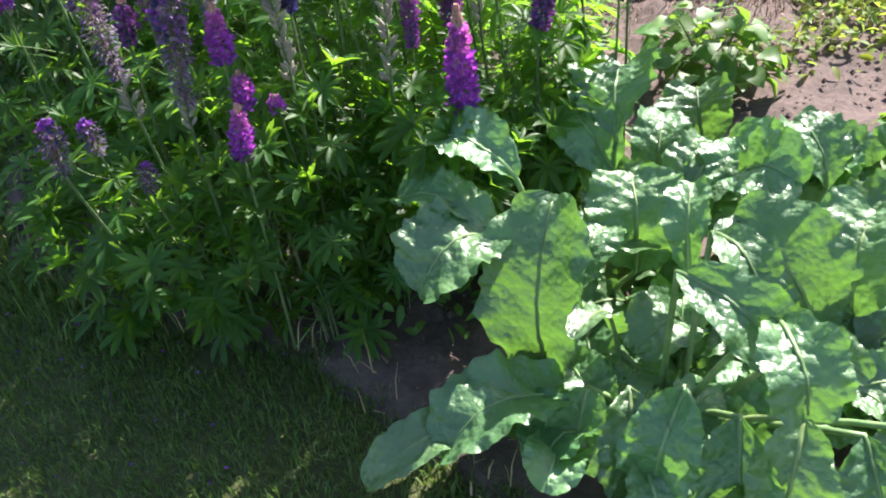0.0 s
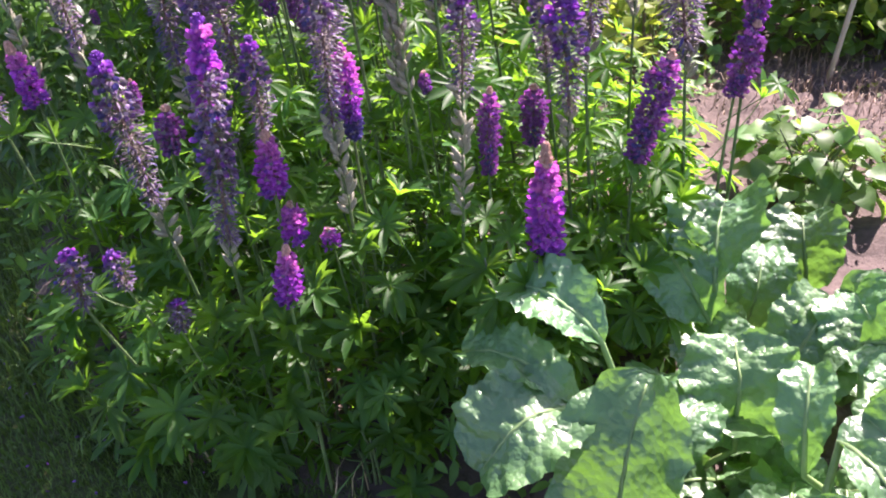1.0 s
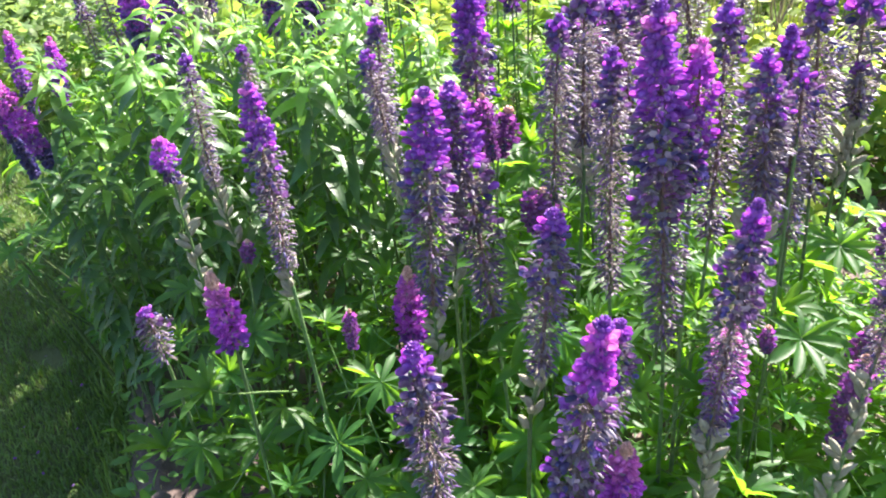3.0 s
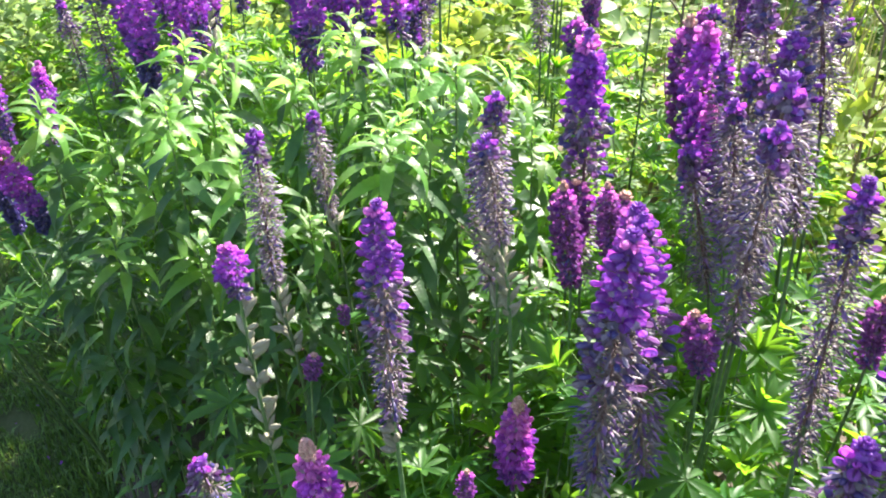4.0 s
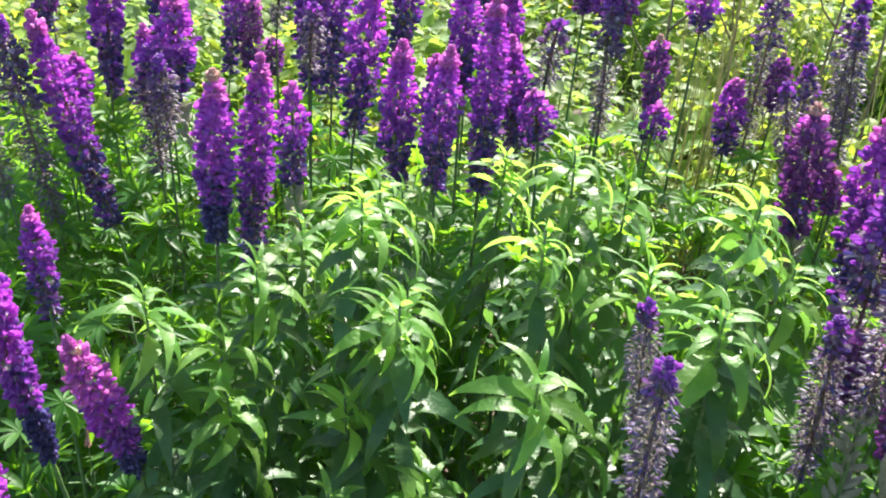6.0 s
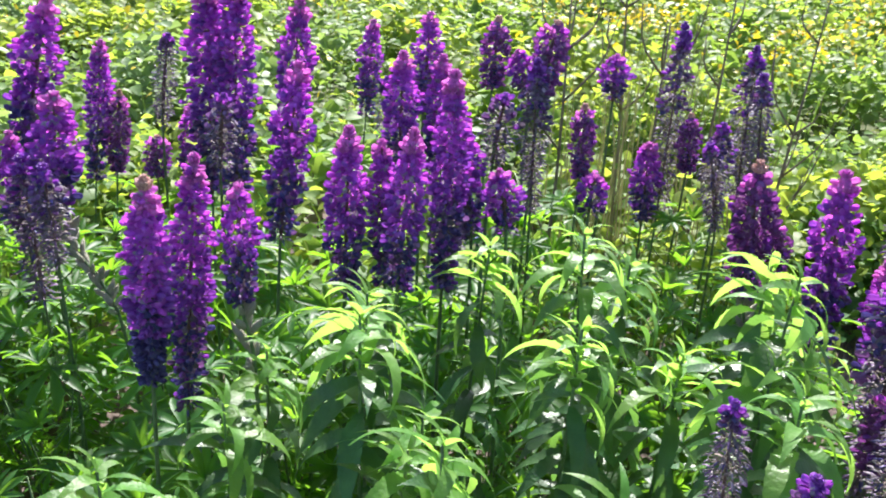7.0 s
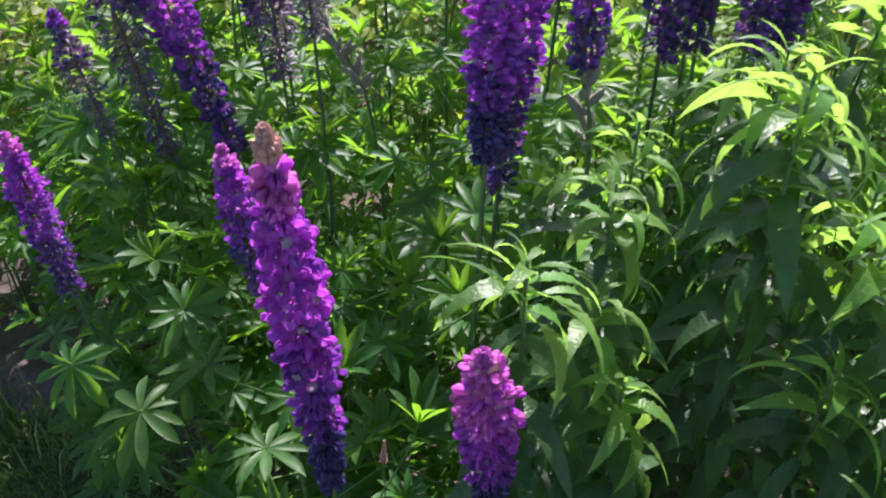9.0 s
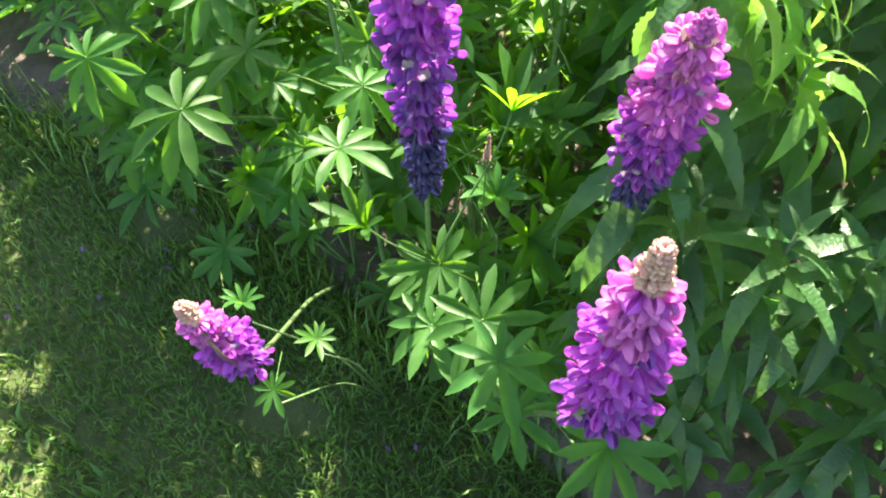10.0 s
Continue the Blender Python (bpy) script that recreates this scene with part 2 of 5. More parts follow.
def aim(at, direction, spin=0.0, scale=(1, 1, 1)):
    """A pose at a place whose +z points along a direction."""
    q = Vector(direction).to_track_quat("Z", "Y").to_matrix().to_4x4()
    return Matrix.Translation(at) @ q @ Matrix.Rotation(spin, 4, "Z") @ Matrix.Diagonal((*scale, 1))


R = random.Random(7)


# ---- ground ----
EDGE = ((-6.0, 9.0), (-1.6, 2.2), (-1.36, 1.84), (-1.04, 1.64), (-0.88, 1.46), (-0.74, 1.28), (-0.55, 1.02), (-0.12, 0.46), (0.4, 0.24), (0.9, 0.2), (1.25, 0.0), (1.7, -0.3), (3.5, -0.6), (8.0, -0.8))


def edge(x):
    """How far off the flower bed begins at x."""
    return float(np.interp(x, [p[0] for p in EDGE], [p[1] for p in EDGE]))


def build_ground():
    s = Shape()
    xs = [-400, -60, -15] + [-6 + 0.25 * i for i in range(61)] + [20, 60, 400]
    ys = [-400, -60, -10] + [-2 + 0.25 * i for i in range(65)] + [22, 60, 400]
    verts = [(x, y, 0.012 * noise.noise((x * 1.3, y * 1.3, 0)) if abs(x) < 9 and abs(y) < 14 else 0.0) for y in ys for x in xs]
    n = len(xs)
    s.add(verts, [(j * n + i, j * n + i + 1, (j + 1) * n + i + 1, (j + 1) * n + i) for j in range(len(ys) - 1) for i in range(n - 1)])
    tagged(new("ground", s.mesh("ground", [THATCH])), "short mown lawn turf with bare thatch patches", "ground", kind="structure")
    s = Shape()
    cols, deep = 160, 70
    verts, faces = [], []
    for i in range(cols + 1):
        x = -1.9 + i * 0.05
        y0 = edge(x)
        for j in range(deep + 1):
            far = 4.3 + 0.5 * noise.noise((x * 0.8, 3, 1))
            y = y0 + (far - y0) * j / deep if y0 < 4.2 else far
            lift = min(1.0, (y - y0) / 0.12)
            z = 0.006 + lift * (0.022 + 0.044 * noise.fractal((x * 9, y * 9, 2), 0.8, 2.1, 6) + 0.02 * noise.noise((x * 2, y * 2, 5)))
            verts.append((x, y, max(z, 0.006) if j else -0.02))
    for i in range(cols):
        for j in range(deep):
            a = i * (deep + 1) + j
            faces.append((a, a + deep + 1, a + deep + 2, a + 1))
    s.add(verts, faces)
    tagged(new("flower_bed_soil", s.mesh("flower_bed_soil", [SOIL])), "loose dry brown garden soil of the bed", "soil", kind="structure")


build_ground()


# ---- lupins ----
def leaflet(u):
    return (u ** 0.75) * (1.0 - u ** 4) * 0.62 + 0.06 * (1 - u)


def lupin_leaf_mesh(seed, cup, count):
    rnd = random.Random(seed)
    s = Shape()
    for k in range(count):
        a = 2 * math.pi * (k + 0.25 * rnd.random()) / count + math.pi / count
        ln = 0.076 * (0.82 + 0.18 * math.cos(a)) * rnd.uniform(0.88, 1.08)
        tilt = cup + rnd.uniform(-0.18, 0.18)
        m = Matrix.Rotation(a, 4, "Z") @ Matrix.Rotation(-tilt, 4, "Y") @ Matrix.Rotation(rnd.uniform(-0.25, 0.25), 4, "X")
        blade(s, m, ln, ln * 0.30, leaflet, arch=rnd.uniform(0.15, 0.7), fold=rnd.uniform(0.35, 0.65), rows=5, rnd=rnd)
    pts = curve_points([(0, 0, 0.002), (-0.012, 0, -0.035), (-0.045, 0, -0.085), (-0.085, 0, -0.15)], 6)
    tube(s, pts, [0.0011 + 0.0005 * i / 6 for i in range(7)], 5, 1)
    return s.mesh("lupin_leaf", [LUPIN_LEAF, PETIOLE])


LEAVES = [lupin_leaf_mesh(i, c, n) for i, (c, n) in enumerate(((0.45, 10), (0.20, 9), (-0.10, 10), (0.75, 9), (0.35, 11), (0.95, 8)))]


def floret(shape, m, size, slot, banner_slot, rnd, open_=1.0):
    """A pea flower: two puffed round wings that close over a pale keel tip, and a round folded-back banner."""
    for side in (-1, 1):
        verts, faces = [], []
        puff = rnd.uniform(0.8, 1.3)
        for x, ys, zs in ((0.0, (0.02, 0.06, 0.02), (0.02, 0.10, 0.18)), (0.30, (0.02, 0.27, 0.08), (-0.12, 0.12, 0.38)), (0.68, (0.02, 0.32, 0.09), (-0.14, 0.16, 0.48)), (0.94, (0.01, 0.20, 0.06), (-0.02, 0.20, 0.42)), (1.02, (0.0, 0.05, 0.02), (0.10, 0.20, 0.28))):
            for y, z in zip(ys, zs):
                verts.append(m @ Vector((x * size, side * y * size * puff, z * size)))
        for i in range(4):
            for k in (0, 1):
                a = i * 3 + k
                faces.append((a, a + 1, a + 4, a + 3))
        shape.add(verts, faces, slot)
    verts, faces = [], []
    for i in range(3):
        u = i / 2
        for k in (-1, 0, 1):
            wide = (0.18, 0.44, 0.30)[i] * size
            verts.append(m @ Vector(((0.12 + 0.26 * u - 0.34 * open_ * u * u - 0.20 * abs(k) * u) * size, k * wide, (0.22 + 0.62 * u - 0.07 * abs(k) * (i == 2)) * size)))
    for i in range(2):
        for k in (0, 1):
            a = i * 3 + k
            faces.append((a, a + 1, a + 4, a + 3))
    shape.add(verts, faces, banner_slot)
    if rnd.random() < 0.45:
        w, x = rnd.uniform(0.05, 0.10), rnd.uniform(0.02, 0.10)
        shape.add([m @ Vector(p) for p in (((x + 0.10) * size, -w * size, 0.40 * size), ((x + 0.10) * size, w * size, 0.40 * size), ((x + 0.24) * size, w * size, 0.66 * size), ((x + 0.24) * size, -w * size, 0.66 * size))], [(0, 1, 2, 3)], 7)


def stalklet(shape, a, inner, z, drop, slot):
    """The thin pedicel that carries one flower out from the stalk."""
    d, t = Vector((math.cos(a), math.sin(a), 0)), Vector((-math.sin(a), math.cos(a), 0)) * 0.014
    up = Vector((0, 0, 0.016))
    p, q = Vector((0, 0, z - drop)), d * (inner + 0.05) + Vector((0, 0, z + 0.02))
    shape.add([p - t, p + t, p + up, q - t, q + t, q + up], [(0, 1, 4, 3), (1, 2, 5, 4), (2, 0, 3, 5)], slot)


def spent_floret(shape, m, size, slot, rnd):
    """A shrivelled flower: a narrow hanging petal and a pale calyx."""
    verts, faces = [], []
    w = rnd.uniform(0.10, 0.20)
    for x, y, z in ((0.0, 0.05, 0.0), (0.4, w, 0.06), (0.8, w * 0.8, -0.08), (1.15, 0.03, -0.30)):
        for k in (-1, 0, 1):
            verts.append(m @ Vector((x * size, k * y * size, (z + (0.10 if k == 0 else -0.04)) * size)))
    for i in range(3):
        for k in (0, 1):
            a = i * 3 + k
            faces.append((a, a + 1, a + 4, a + 3))
    shape.add(verts, faces, slot)


FLORET_MATS = [BUD, PINK, MAGENTA, VIOLET, NAVY, FADED, RUST, PALE, CALYX, MAUVE, RACHIS]
# for each kind of spike: share of the length that is bud, then (height from the tip, slot, banner slot)
STAGES = {
    "M": (0.05, ((0.11, 1, 1), (0.32, 2, 2), (0.48, 3, 2), (0.62, 3, 3), (0.78, 9, 4), (1.01, 9, 9))),
    "V": (0.05, ((0.13, 3, 3), (0.45, 8, 8), (1.01, 5, 5))),
    "F": (0.04, ((0.07, 3, 3), (0.22, 8, 8), (1.01, 5, 5))),
    "Y": (0.17, ((0.24, 1, 0), (0.40, 1, 1), (0.60, 2, 1), (0.82, 2, 2), (1.01, 3, 2))),
    "P": (0.09, ((0.22, 1, 0), (0.40, 1, 2), (0.60, 2, 2), (0.80, 3, 3), (1.01, 4, 4))),
    "G": (0.05, ((0.08, 1, 2), (0.24, 2, 3), (0.70, 8, 8), (1.01, 5, 5))),
    "S": (0.04, ((0.06, 1, 3), (0.30, 3, 3), (0.58, 8, 8), (1.01, 5, 5))),
    "D": (0.10, ((0.20, 1, 6), (0.70, 6, 6), (1.01, 6, 4))),
    "B": (0.95, ((1.01, 0, 0),)),
}


def spike_meshes(kind, aspect, seed):
    """The florets and the bud tip of a spike: width 1, length aspect, base at the origin, up along z."""
    rnd = random.Random(seed)
    bud_share, bands = STAGES[kind]
    if kind == "Y" and aspect > 5:
        bud_share, bands = 0.07, ((0.15, 1, 1), (0.42, 2, 2), (0.60, 3, 2), (0.76, 3, 4), (1.01, 4, 4))
    flowers, buds = Shape(), Shape()
    length, z, ring_no = float(aspect), 0.03, 0
    sway = rnd.uniform(0, 6.28)
    tube(flowers, [Vector((0, 0, length * i / 6)) for i in range(7)], [0.045 - 0.004 * i for i in range(7)], 5, 10)
    while z < length:
        h = 1 - z / length
        r_body = 0.5 * min(1.0, 0.35 + 0.66 * min(1.0, h / 0.30)) * (1.0 if h < 0.55 or kind == "Y" and aspect < 5 else 1.0 - (0.95 if kind == "Y" else 0.75) * (h - 0.55)) * (1 + 0.09 * math.sin(z * 5.1 + sway))
        if kind == "Y" and 1.5 < aspect < 5:
            r_body *= min(1.0, 0.60 + 0.62 * h)
        if h < bud_share:
            q = h / max(bud_share, 0.01)
            rr = 0.46 * (0.34 + 0.66 * q ** 0.7) * rnd.uniform(0.85, 1.2) * (0.56 if kind == "Y" else 0.46 if kind == "D" else 0.64 if kind == "B" else 0.46)
            n = 9
            for k in range(n):
                a = 2 * math.pi * (k + 0.5 * rnd.random()) / n + z * 9
                d = Vector((math.cos(a), math.sin(a), 0.75 + (1 - q) * 0.9)).normalized()
                m = Matrix.Translation((0, 0, z)) @ d.to_track_quat("X", "Z").to_matrix().to_4x4()
                ring, verts, faces, sz = 5, [], [], rr * 1.05
                for x, r in ((0.15, 0.07), (0.55, 0.17), (0.85, 0.15), (1.05, 0.03)):
                    for j in range(ring):
                        b = 2 * math.pi * j / ring
                        verts.append(m @ Vector((x * sz, math.cos(b) * r * sz * 1.25, math.sin(b) * r * sz * 1.25)))
                for i in range(3):
                    for j in range(ring):
                        faces.append((i * ring + j, i * ring + (j + 1) % ring, (i + 1) * ring + (j + 1) % ring, (i + 1) * ring + j))
                buds.add(verts, faces, 0)
            z += 0.072
            continue
        slot, banner = next((b[1], b[2]) for b in bands if h <= b[0])
        spent, loose = slot == 5, kind in "VFSG"
        n = 11
        keep = 0.80 if spent else 0.72 if loose else 0.72 if kind == "Y" and aspect > 5 else 0.84 if kind in "YP" else 0.72
        if kind == "M" and h > 0.70:
            keep *= 0.9
        turn = ring_no * 2 * math.pi / n * 0.5 + rnd.uniform(-0.12, 0.12)
        for k in range(n):
            if rnd.random() > keep:
                continue
            a = 2 * math.pi * (k + rnd.uniform(-0.22, 0.22)) / n + turn
            lift = rnd.uniform(-0.55, 0.55) if spent else rnd.uniform(-0.32, 0.30) + 0.30 * max(0.0, 0.4 - h)
            d = Vector((math.cos(a), math.sin(a), lift)).normalized()
            size = (0.23 if kind == "Y" else 0.20) * rnd.uniform(0.75, 1.22)
            reach = r_body * rnd.uniform(0.74, 1.18)
            inner = max(reach - size * 0.98, 0.05)
            y = Vector((0, 0, 1)).cross(d).normalized()
            basis = Matrix((d, y, d.cross(y))).transposed().to_4x4()
            m = Matrix.Translation(Vector((math.cos(a) * inner, math.sin(a) * inner, z + rnd.uniform(-0.035, 0.035)))) @ basis @ Matrix.Rotation(rnd.uniform(-0.45, 0.45), 4, "X")
            if rnd.random() < (0.9 if loose else 0.6):
                stalklet(flowers, a, inner, z, rnd.uniform(0.0, 0.06), 8 if loose or spent else 10)
            if spent:
                spent_floret(flowers, m, size * rnd.uniform(0.65, 1.0), rnd.choice((5, 5, 5, 5, 5, 9, 9, 9, 8, 7, 4, 4)), rnd)
                if rnd.random() < 0.5:
                    spent_floret(flowers, m @ Matrix.Rotation(rnd.uniform(-1.2, 1.2), 4, "Z"), size * 0.8, rnd.choice((5, 5, 9, 8)), rnd)
                continue
            sl, bn = slot, banner
            if slot == 8:
                sl, bn = rnd.choice((3, 9, 9, 5, 4, 9)), rnd.choice((9, 4, 5, 5, 5, 7))
                if rnd.random() < 0.40:
                    spent_floret(flowers, m, size, rnd.choice((5, 9, 7, 5)), rnd)
                    continue
            elif slot == 9:
                sl, bn = rnd.choice((4, 4, 3, 9)), rnd.choice((4, 4, 5, 9))
                if h > 0.84 and rnd.random() < 0.45:
                    spent_floret(flowers, m, size, rnd.choice((4, 5, 4, 9)), rnd)
                    continue
            elif rnd.random() < 0.14:
                bn = 7 if slot < 4 else 5
            elif rnd.random() < 0.18:
                sl = {1: 2, 2: 3, 3: 2, 6: 3}.get(sl, sl)
            floret(flowers, m, size * 1.02, sl, bn, rnd, rnd.uniform(0.6, 1.3))
        z += (0.115 if kind == "Y" else 0.113) * rnd.uniform(0.92, 1.08)
        ring_no += 1
    return flowers.mesh("florets", FLORET_MATS), (buds.mesh("bud_tip", [{"Y": BUD, "D": BUD, "B": BUD, "M": PINK, "P": PINK}.get(kind, VIOLET)]) if buds.f else None)


SPIKES = {}


def spike_for(kind, aspect, pick):
    a = min((0.9, 1.7, 2.6, 3.8, 5.4, 7.0), key=lambda q: abs(math.log(q / aspect)))
    key = (kind, a, pick)
    if key not in SPIKES:
        SPIKES[key] = spike_meshes(kind, a, len(SPIKES) + 11)
    return a, SPIKES[key]


def pod_mesh(seed):
    """One woolly pod along +x, 1 long."""
    rnd, s, ring, verts, faces = random.Random(seed), Shape(), 6, [], []
    bow = rnd.uniform(0.02, 0.14)
    for x, r, up in ((0.0, 0.05, 0), (0.2, 0.14, 0.1), (0.45, 0.20, 0.35), (0.75, 0.17, 0.7), (0.92, 0.09, 1.0), (1.06, 0.015, 1.5)):
        for q in range(ring):
            b = 2 * math.pi * q / ring
            verts.append((x, math.cos(b) * r * 0.75, math.sin(b) * r + up * bow))
    for i in range(5):
        for q in range(ring):
            faces.append((i * ring + q, i * ring + (q + 1) % ring, (i + 1) * ring + (q + 1) % ring, (i + 1) * ring + q))
    s.add(verts, faces, 0)
    return s.mesh("seed_pod", [POD])


PODS = [pod_mesh(i) for i in range(4)]
LUPIN_LABELS = {
    "M": "lupin with dense purple-magenta flower spike",
    "V": "lupin with a fading blue-violet flower spike",
    "F": "nearly spent lupin with greyish mauve florets",
    "Y": "young magenta lupin with pinkish beige bud tip",
    "P": "lupin with pale pink top and violet base",
    "G": "lupin with dense mauve spike going over",
    "S": "half-spent lupin with loose violet florets above",
    "D": "half-open wine-purple lupin with beige buds",
    "B": "unopened pale green and beige lupin bud",
}


def leaf_part(parent, origin, at, facing, scale, spin=None):
    """A palmate leaf at a place, its face along facing, its petiole towards the axis."""
    z = Vector(facing).normalized()
    inward = Vector((origin[0] - at[0], origin[1] - at[1], 0))
    if inward.length < 1e-3:
        inward = Vector((1, 0, 0))
    x = -(inward - z * inward.dot(z)).normalized()
    m = Matrix((x, z.cross(x), z)).transposed().to_4x4()
    m = Matrix.Translation(Vector(at) - Vector(origin)) @ m @ Matrix.Rotation(R.uniform(-0.5, 0.5) if spin is None else spin, 4, "Z") @ Matrix.Scale(scale, 4)
    return part("leaf", R.choice(LEAVES), parent, m)


def lupin(tip, base, pod, width, kind, leaves=6):
    """A flowering lupin from the ground up to the tip of its spike; flowers from base to tip, pods below if any."""
    tip, base = Vector(tip), Vector(base)
    low = Vector(pod) if pod else base
    axis = tip - base
    if kind in "MVSFG" and not pod and axis.length > 0.15:
        base -= axis * 0.18
        low, axis = base, tip - base
    lean = Vector((low.x - tip.x, low.y - tip.y, 0))
    if lean.length > 0.12:
        lean = lean.normalized() * 0.12
    foot = Vector((low.x + lean.x * 0.9 + R.uniform(-0.03, 0.03), low.y + lean.y * 0.9 + R.uniform(0.0, 0.07), 0))
    foot.y = max(foot.y, edge(foot.x) + 0.05)
    ob = root("lupin", foot, LUPIN_LABELS[kind] + (", woolly pods below" if pod else ""), "lupin", "lupins in the bed")
    s = Shape()
    pts = curve_points([foot - foot, (low - foot) * 0.5 + Vector((0, 0, 0.02)), low - foot, base - foot, tip - foot - axis * 0.06] if pod else [foot - foot, (low - foot) * 0.5 + Vector((0, 0, 0.02)), base - foot, tip - foot - axis * 0.06], 14)
    tube(s, pts, [(0.0048 - 0.0032 * i / 14) * min(1.0, width / 0.052) for i in range(15)], 6)
    s.m = [1 if s.v[f[0]][2] > (base - foot).z else 0 for f in s.f]
    part("stem", s.mesh("stem", [STEM, RACHIS]), ob)
    if kind in "VFSG":
        width *= 1.12
    aspect = max(axis.length / width, 0.7)
    a, (flowers, buds) = spike_for(kind, aspect, R.randrange(2))
    m = aim(base - foot, axis, R.uniform(0, 6.28), (width, width, axis.length / a))
    spike = tagged(part("flower_spike", flowers, ob, m), kind="stuff")
    if buds:
        tagged(part("bud_tip", buds, spike), kind="stuff")
    if pod:
        run = base - low
        n = max(6, min(40, int(run.length / 0.0056)))
        for k in range(n):
            a, u = R.uniform(0, 6.28), (k + R.random()) / n
            d = Vector((math.cos(a), math.sin(a), R.uniform(0.5, 1.6))).normalized()
            m = Matrix.Translation(low - foot + run * u + Vector((d.x, d.y, 0)) * 0.002) @ d.to_track_quat("X", "Z").to_matrix().to_4x4() @ Matrix.Scale(R.uniform(0.022, 0.034) * (0.75 + width * 4), 4)
            part("seed_pod", R.choice(PODS), ob, m)
    if foot.x > 1.45:
        leaves = 1
    for k in range(leaves):
        u = R.uniform(0.5, 1.0) if leaves > 3 else R.uniform(0.8, 1.0)
        on = foot.lerp(low, u)
        ang, reach = R.uniform(0, 6.28), R.uniform(0.05, 0.12)
        at = on + Vector((math.cos(ang) * reach, math.sin(ang) * reach, R.uniform(-0.06, 0.02)))
        at.z = min(max(at.z, 0.06), 0.76)
        leaf_part(ob, foot, at, (math.cos(ang) * 0.4 + R.uniform(-0.2, 0.2), math.sin(ang) * 0.4 + R.uniform(-0.2, 0.2), 1), R.uniform(0.7, 1.1))
    return ob


lupin((0.299, 0.437, 0.896), (0.311, 0.443, 0.768), None, 0.051, "Y")
lupin((0.131, 0.479, 0.779), (0.140, 0.483, 0.682), None, 0.050, "V")
lupin((0.675, 0.252, 0.975), (0.690, 0.256, 0.705), (0.698, 0.258, 0.605), 0.060, "V")
lupin((0.875, 0.252, 1.040), (0.835, 0.233, 0.665), (0.830, 0.230, 0.609), 0.057, "G")
lupin((0.881, 0.353, 0.968), (0.871, 0.349, 0.801), None, 0.047, "V")
lupin((0.900, 0.309, 0.832), (0.894, 0.306, 0.717), None, 0.050, "Y")
lupin((0.908, 0.322, 0.690), (0.903, 0.320, 0.613), None, 0.049, "Y")
lupin((0.958, 0.340, 0.630), (0.962, 0.342, 0.594), None, 0.033, "Y")
lupin((0.940, 0.234, 0.668), (0.927, 0.228, 0.554), None, 0.048, "Y")
lupin((1.000, 0.420, 0.935), (0.997, 0.418, 0.768), None, 0.047, "P", 3)
lupin((1.005, 0.380, 1.115), (0.988, 0.372, 0.815), (0.990, 0.373, 0.640), 0.050, "V")
lupin((1.181, 0.503, 1.001), (1.168, 0.497, 0.832), (1.152, 0.490, 0.582), 0.050, "V")
lupin((1.182, 0.601, 0.786), (1.171, 0.595, 0.611), None, 0.043, "D")
lupin((1.217, 0.771, 0.712), (1.214, 0.769, 0.582), None, 0.060, "D")
lupin((1.310, 0.483, 0.749), (1.305, 0.480, 0.516), None, 0.065, "Y")
lupin((1.480, 0.722, 0.817), (1.427, 0.696, 0.607), None, 0.065, "D")
lupin((1.614, 0.880, 0.813), (1.587, 0.868, 0.668), None, 0.059, "D")
lupin((1.615, 0.907, 0.890), (1.603, 0.902, 0.791), None, 0.052, "D")
lupin((1.464, 0.855, 0.986), (1.491, 0.868, 0.753), (1.493, 0.869, 0.696), 0.082, "V")
lupin((1.003, 0.585, 1.200), (1.026, 0.594, 0.988), (1.030, 0.595, 0.761), 0.057, "V")
lupin((1.053, 0.680, 1.146), (1.059, 0.682, 1.048), None, 0.044, "V")
lupin((0.621, 0.429, 0.793), (0.608, 0.423, 0.695), None, 0.054, "D")
lupin((0.602, 0.122, 0.686), (0.596, 0.118, 0.573), None, 0.054, "V")
lupin((0.662, 0.150, 0.674), (0.666, 0.153, 0.598), None, 0.044, "V")
lupin((0.750, 0.164, 0.576), (0.742, 0.160, 0.512), None, 0.041, "V")
lupin((0.802, 0.371, 1.088), (0.789, 0.366, 0.872), (0.776, 0.361, 0.781), 0.052, "V")
lupin((0.609, 0.527, 1.155), (0.600, 0.524, 0.830), (0.602, 0.524, 0.724), 0.064, "S")
lupin((0.616, 0.611, 1.127), (0.611, 0.609, 0.881), (0.606, 0.607, 0.777), 0.047, "F")
lupin((0.703, 0.704, 0.934), (0.710, 0.707, 0.862), None, 0.041, "D")
lupin((0.906, 0.762, 0.974), (0.908, 0.763, 0.870), None, 0.039, "D")
lupin((1.292, 0.692, 0.944), (1.302, 0.697, 0.706), (1.299, 0.696, 0.617), 0.066, "S")
lupin((1.328, 0.767, 0.991), (1.327, 0.766, 0.817), (1.320, 0.763, 0.766), 0.059, "F")
lupin((0.187, 0.709, 0.780), (0.180, 0.706, 0.735), None, 0.030, "D")
lupin((1.056, 0.608, 0.806), (1.058, 0.609, 0.761), None, 0.025, "D")
lupin((1.021, 0.600, 1.136), (1.010, 0.595, 0.981), (1.012, 0.596, 0.767), 0.054, "F")
lupin((1.040, 0.760, 1.054), (1.036, 0.758, 0.873), (1.033, 0.757, 0.811), 0.053, "V")
lupin((0.505, 1.051, 0.927), (0.502, 1.049, 0.815), None, 0.072, "D")
lupin((0.586, 1.044, 0.921), (0.565, 1.034, 0.825), None, 0.059, "D")
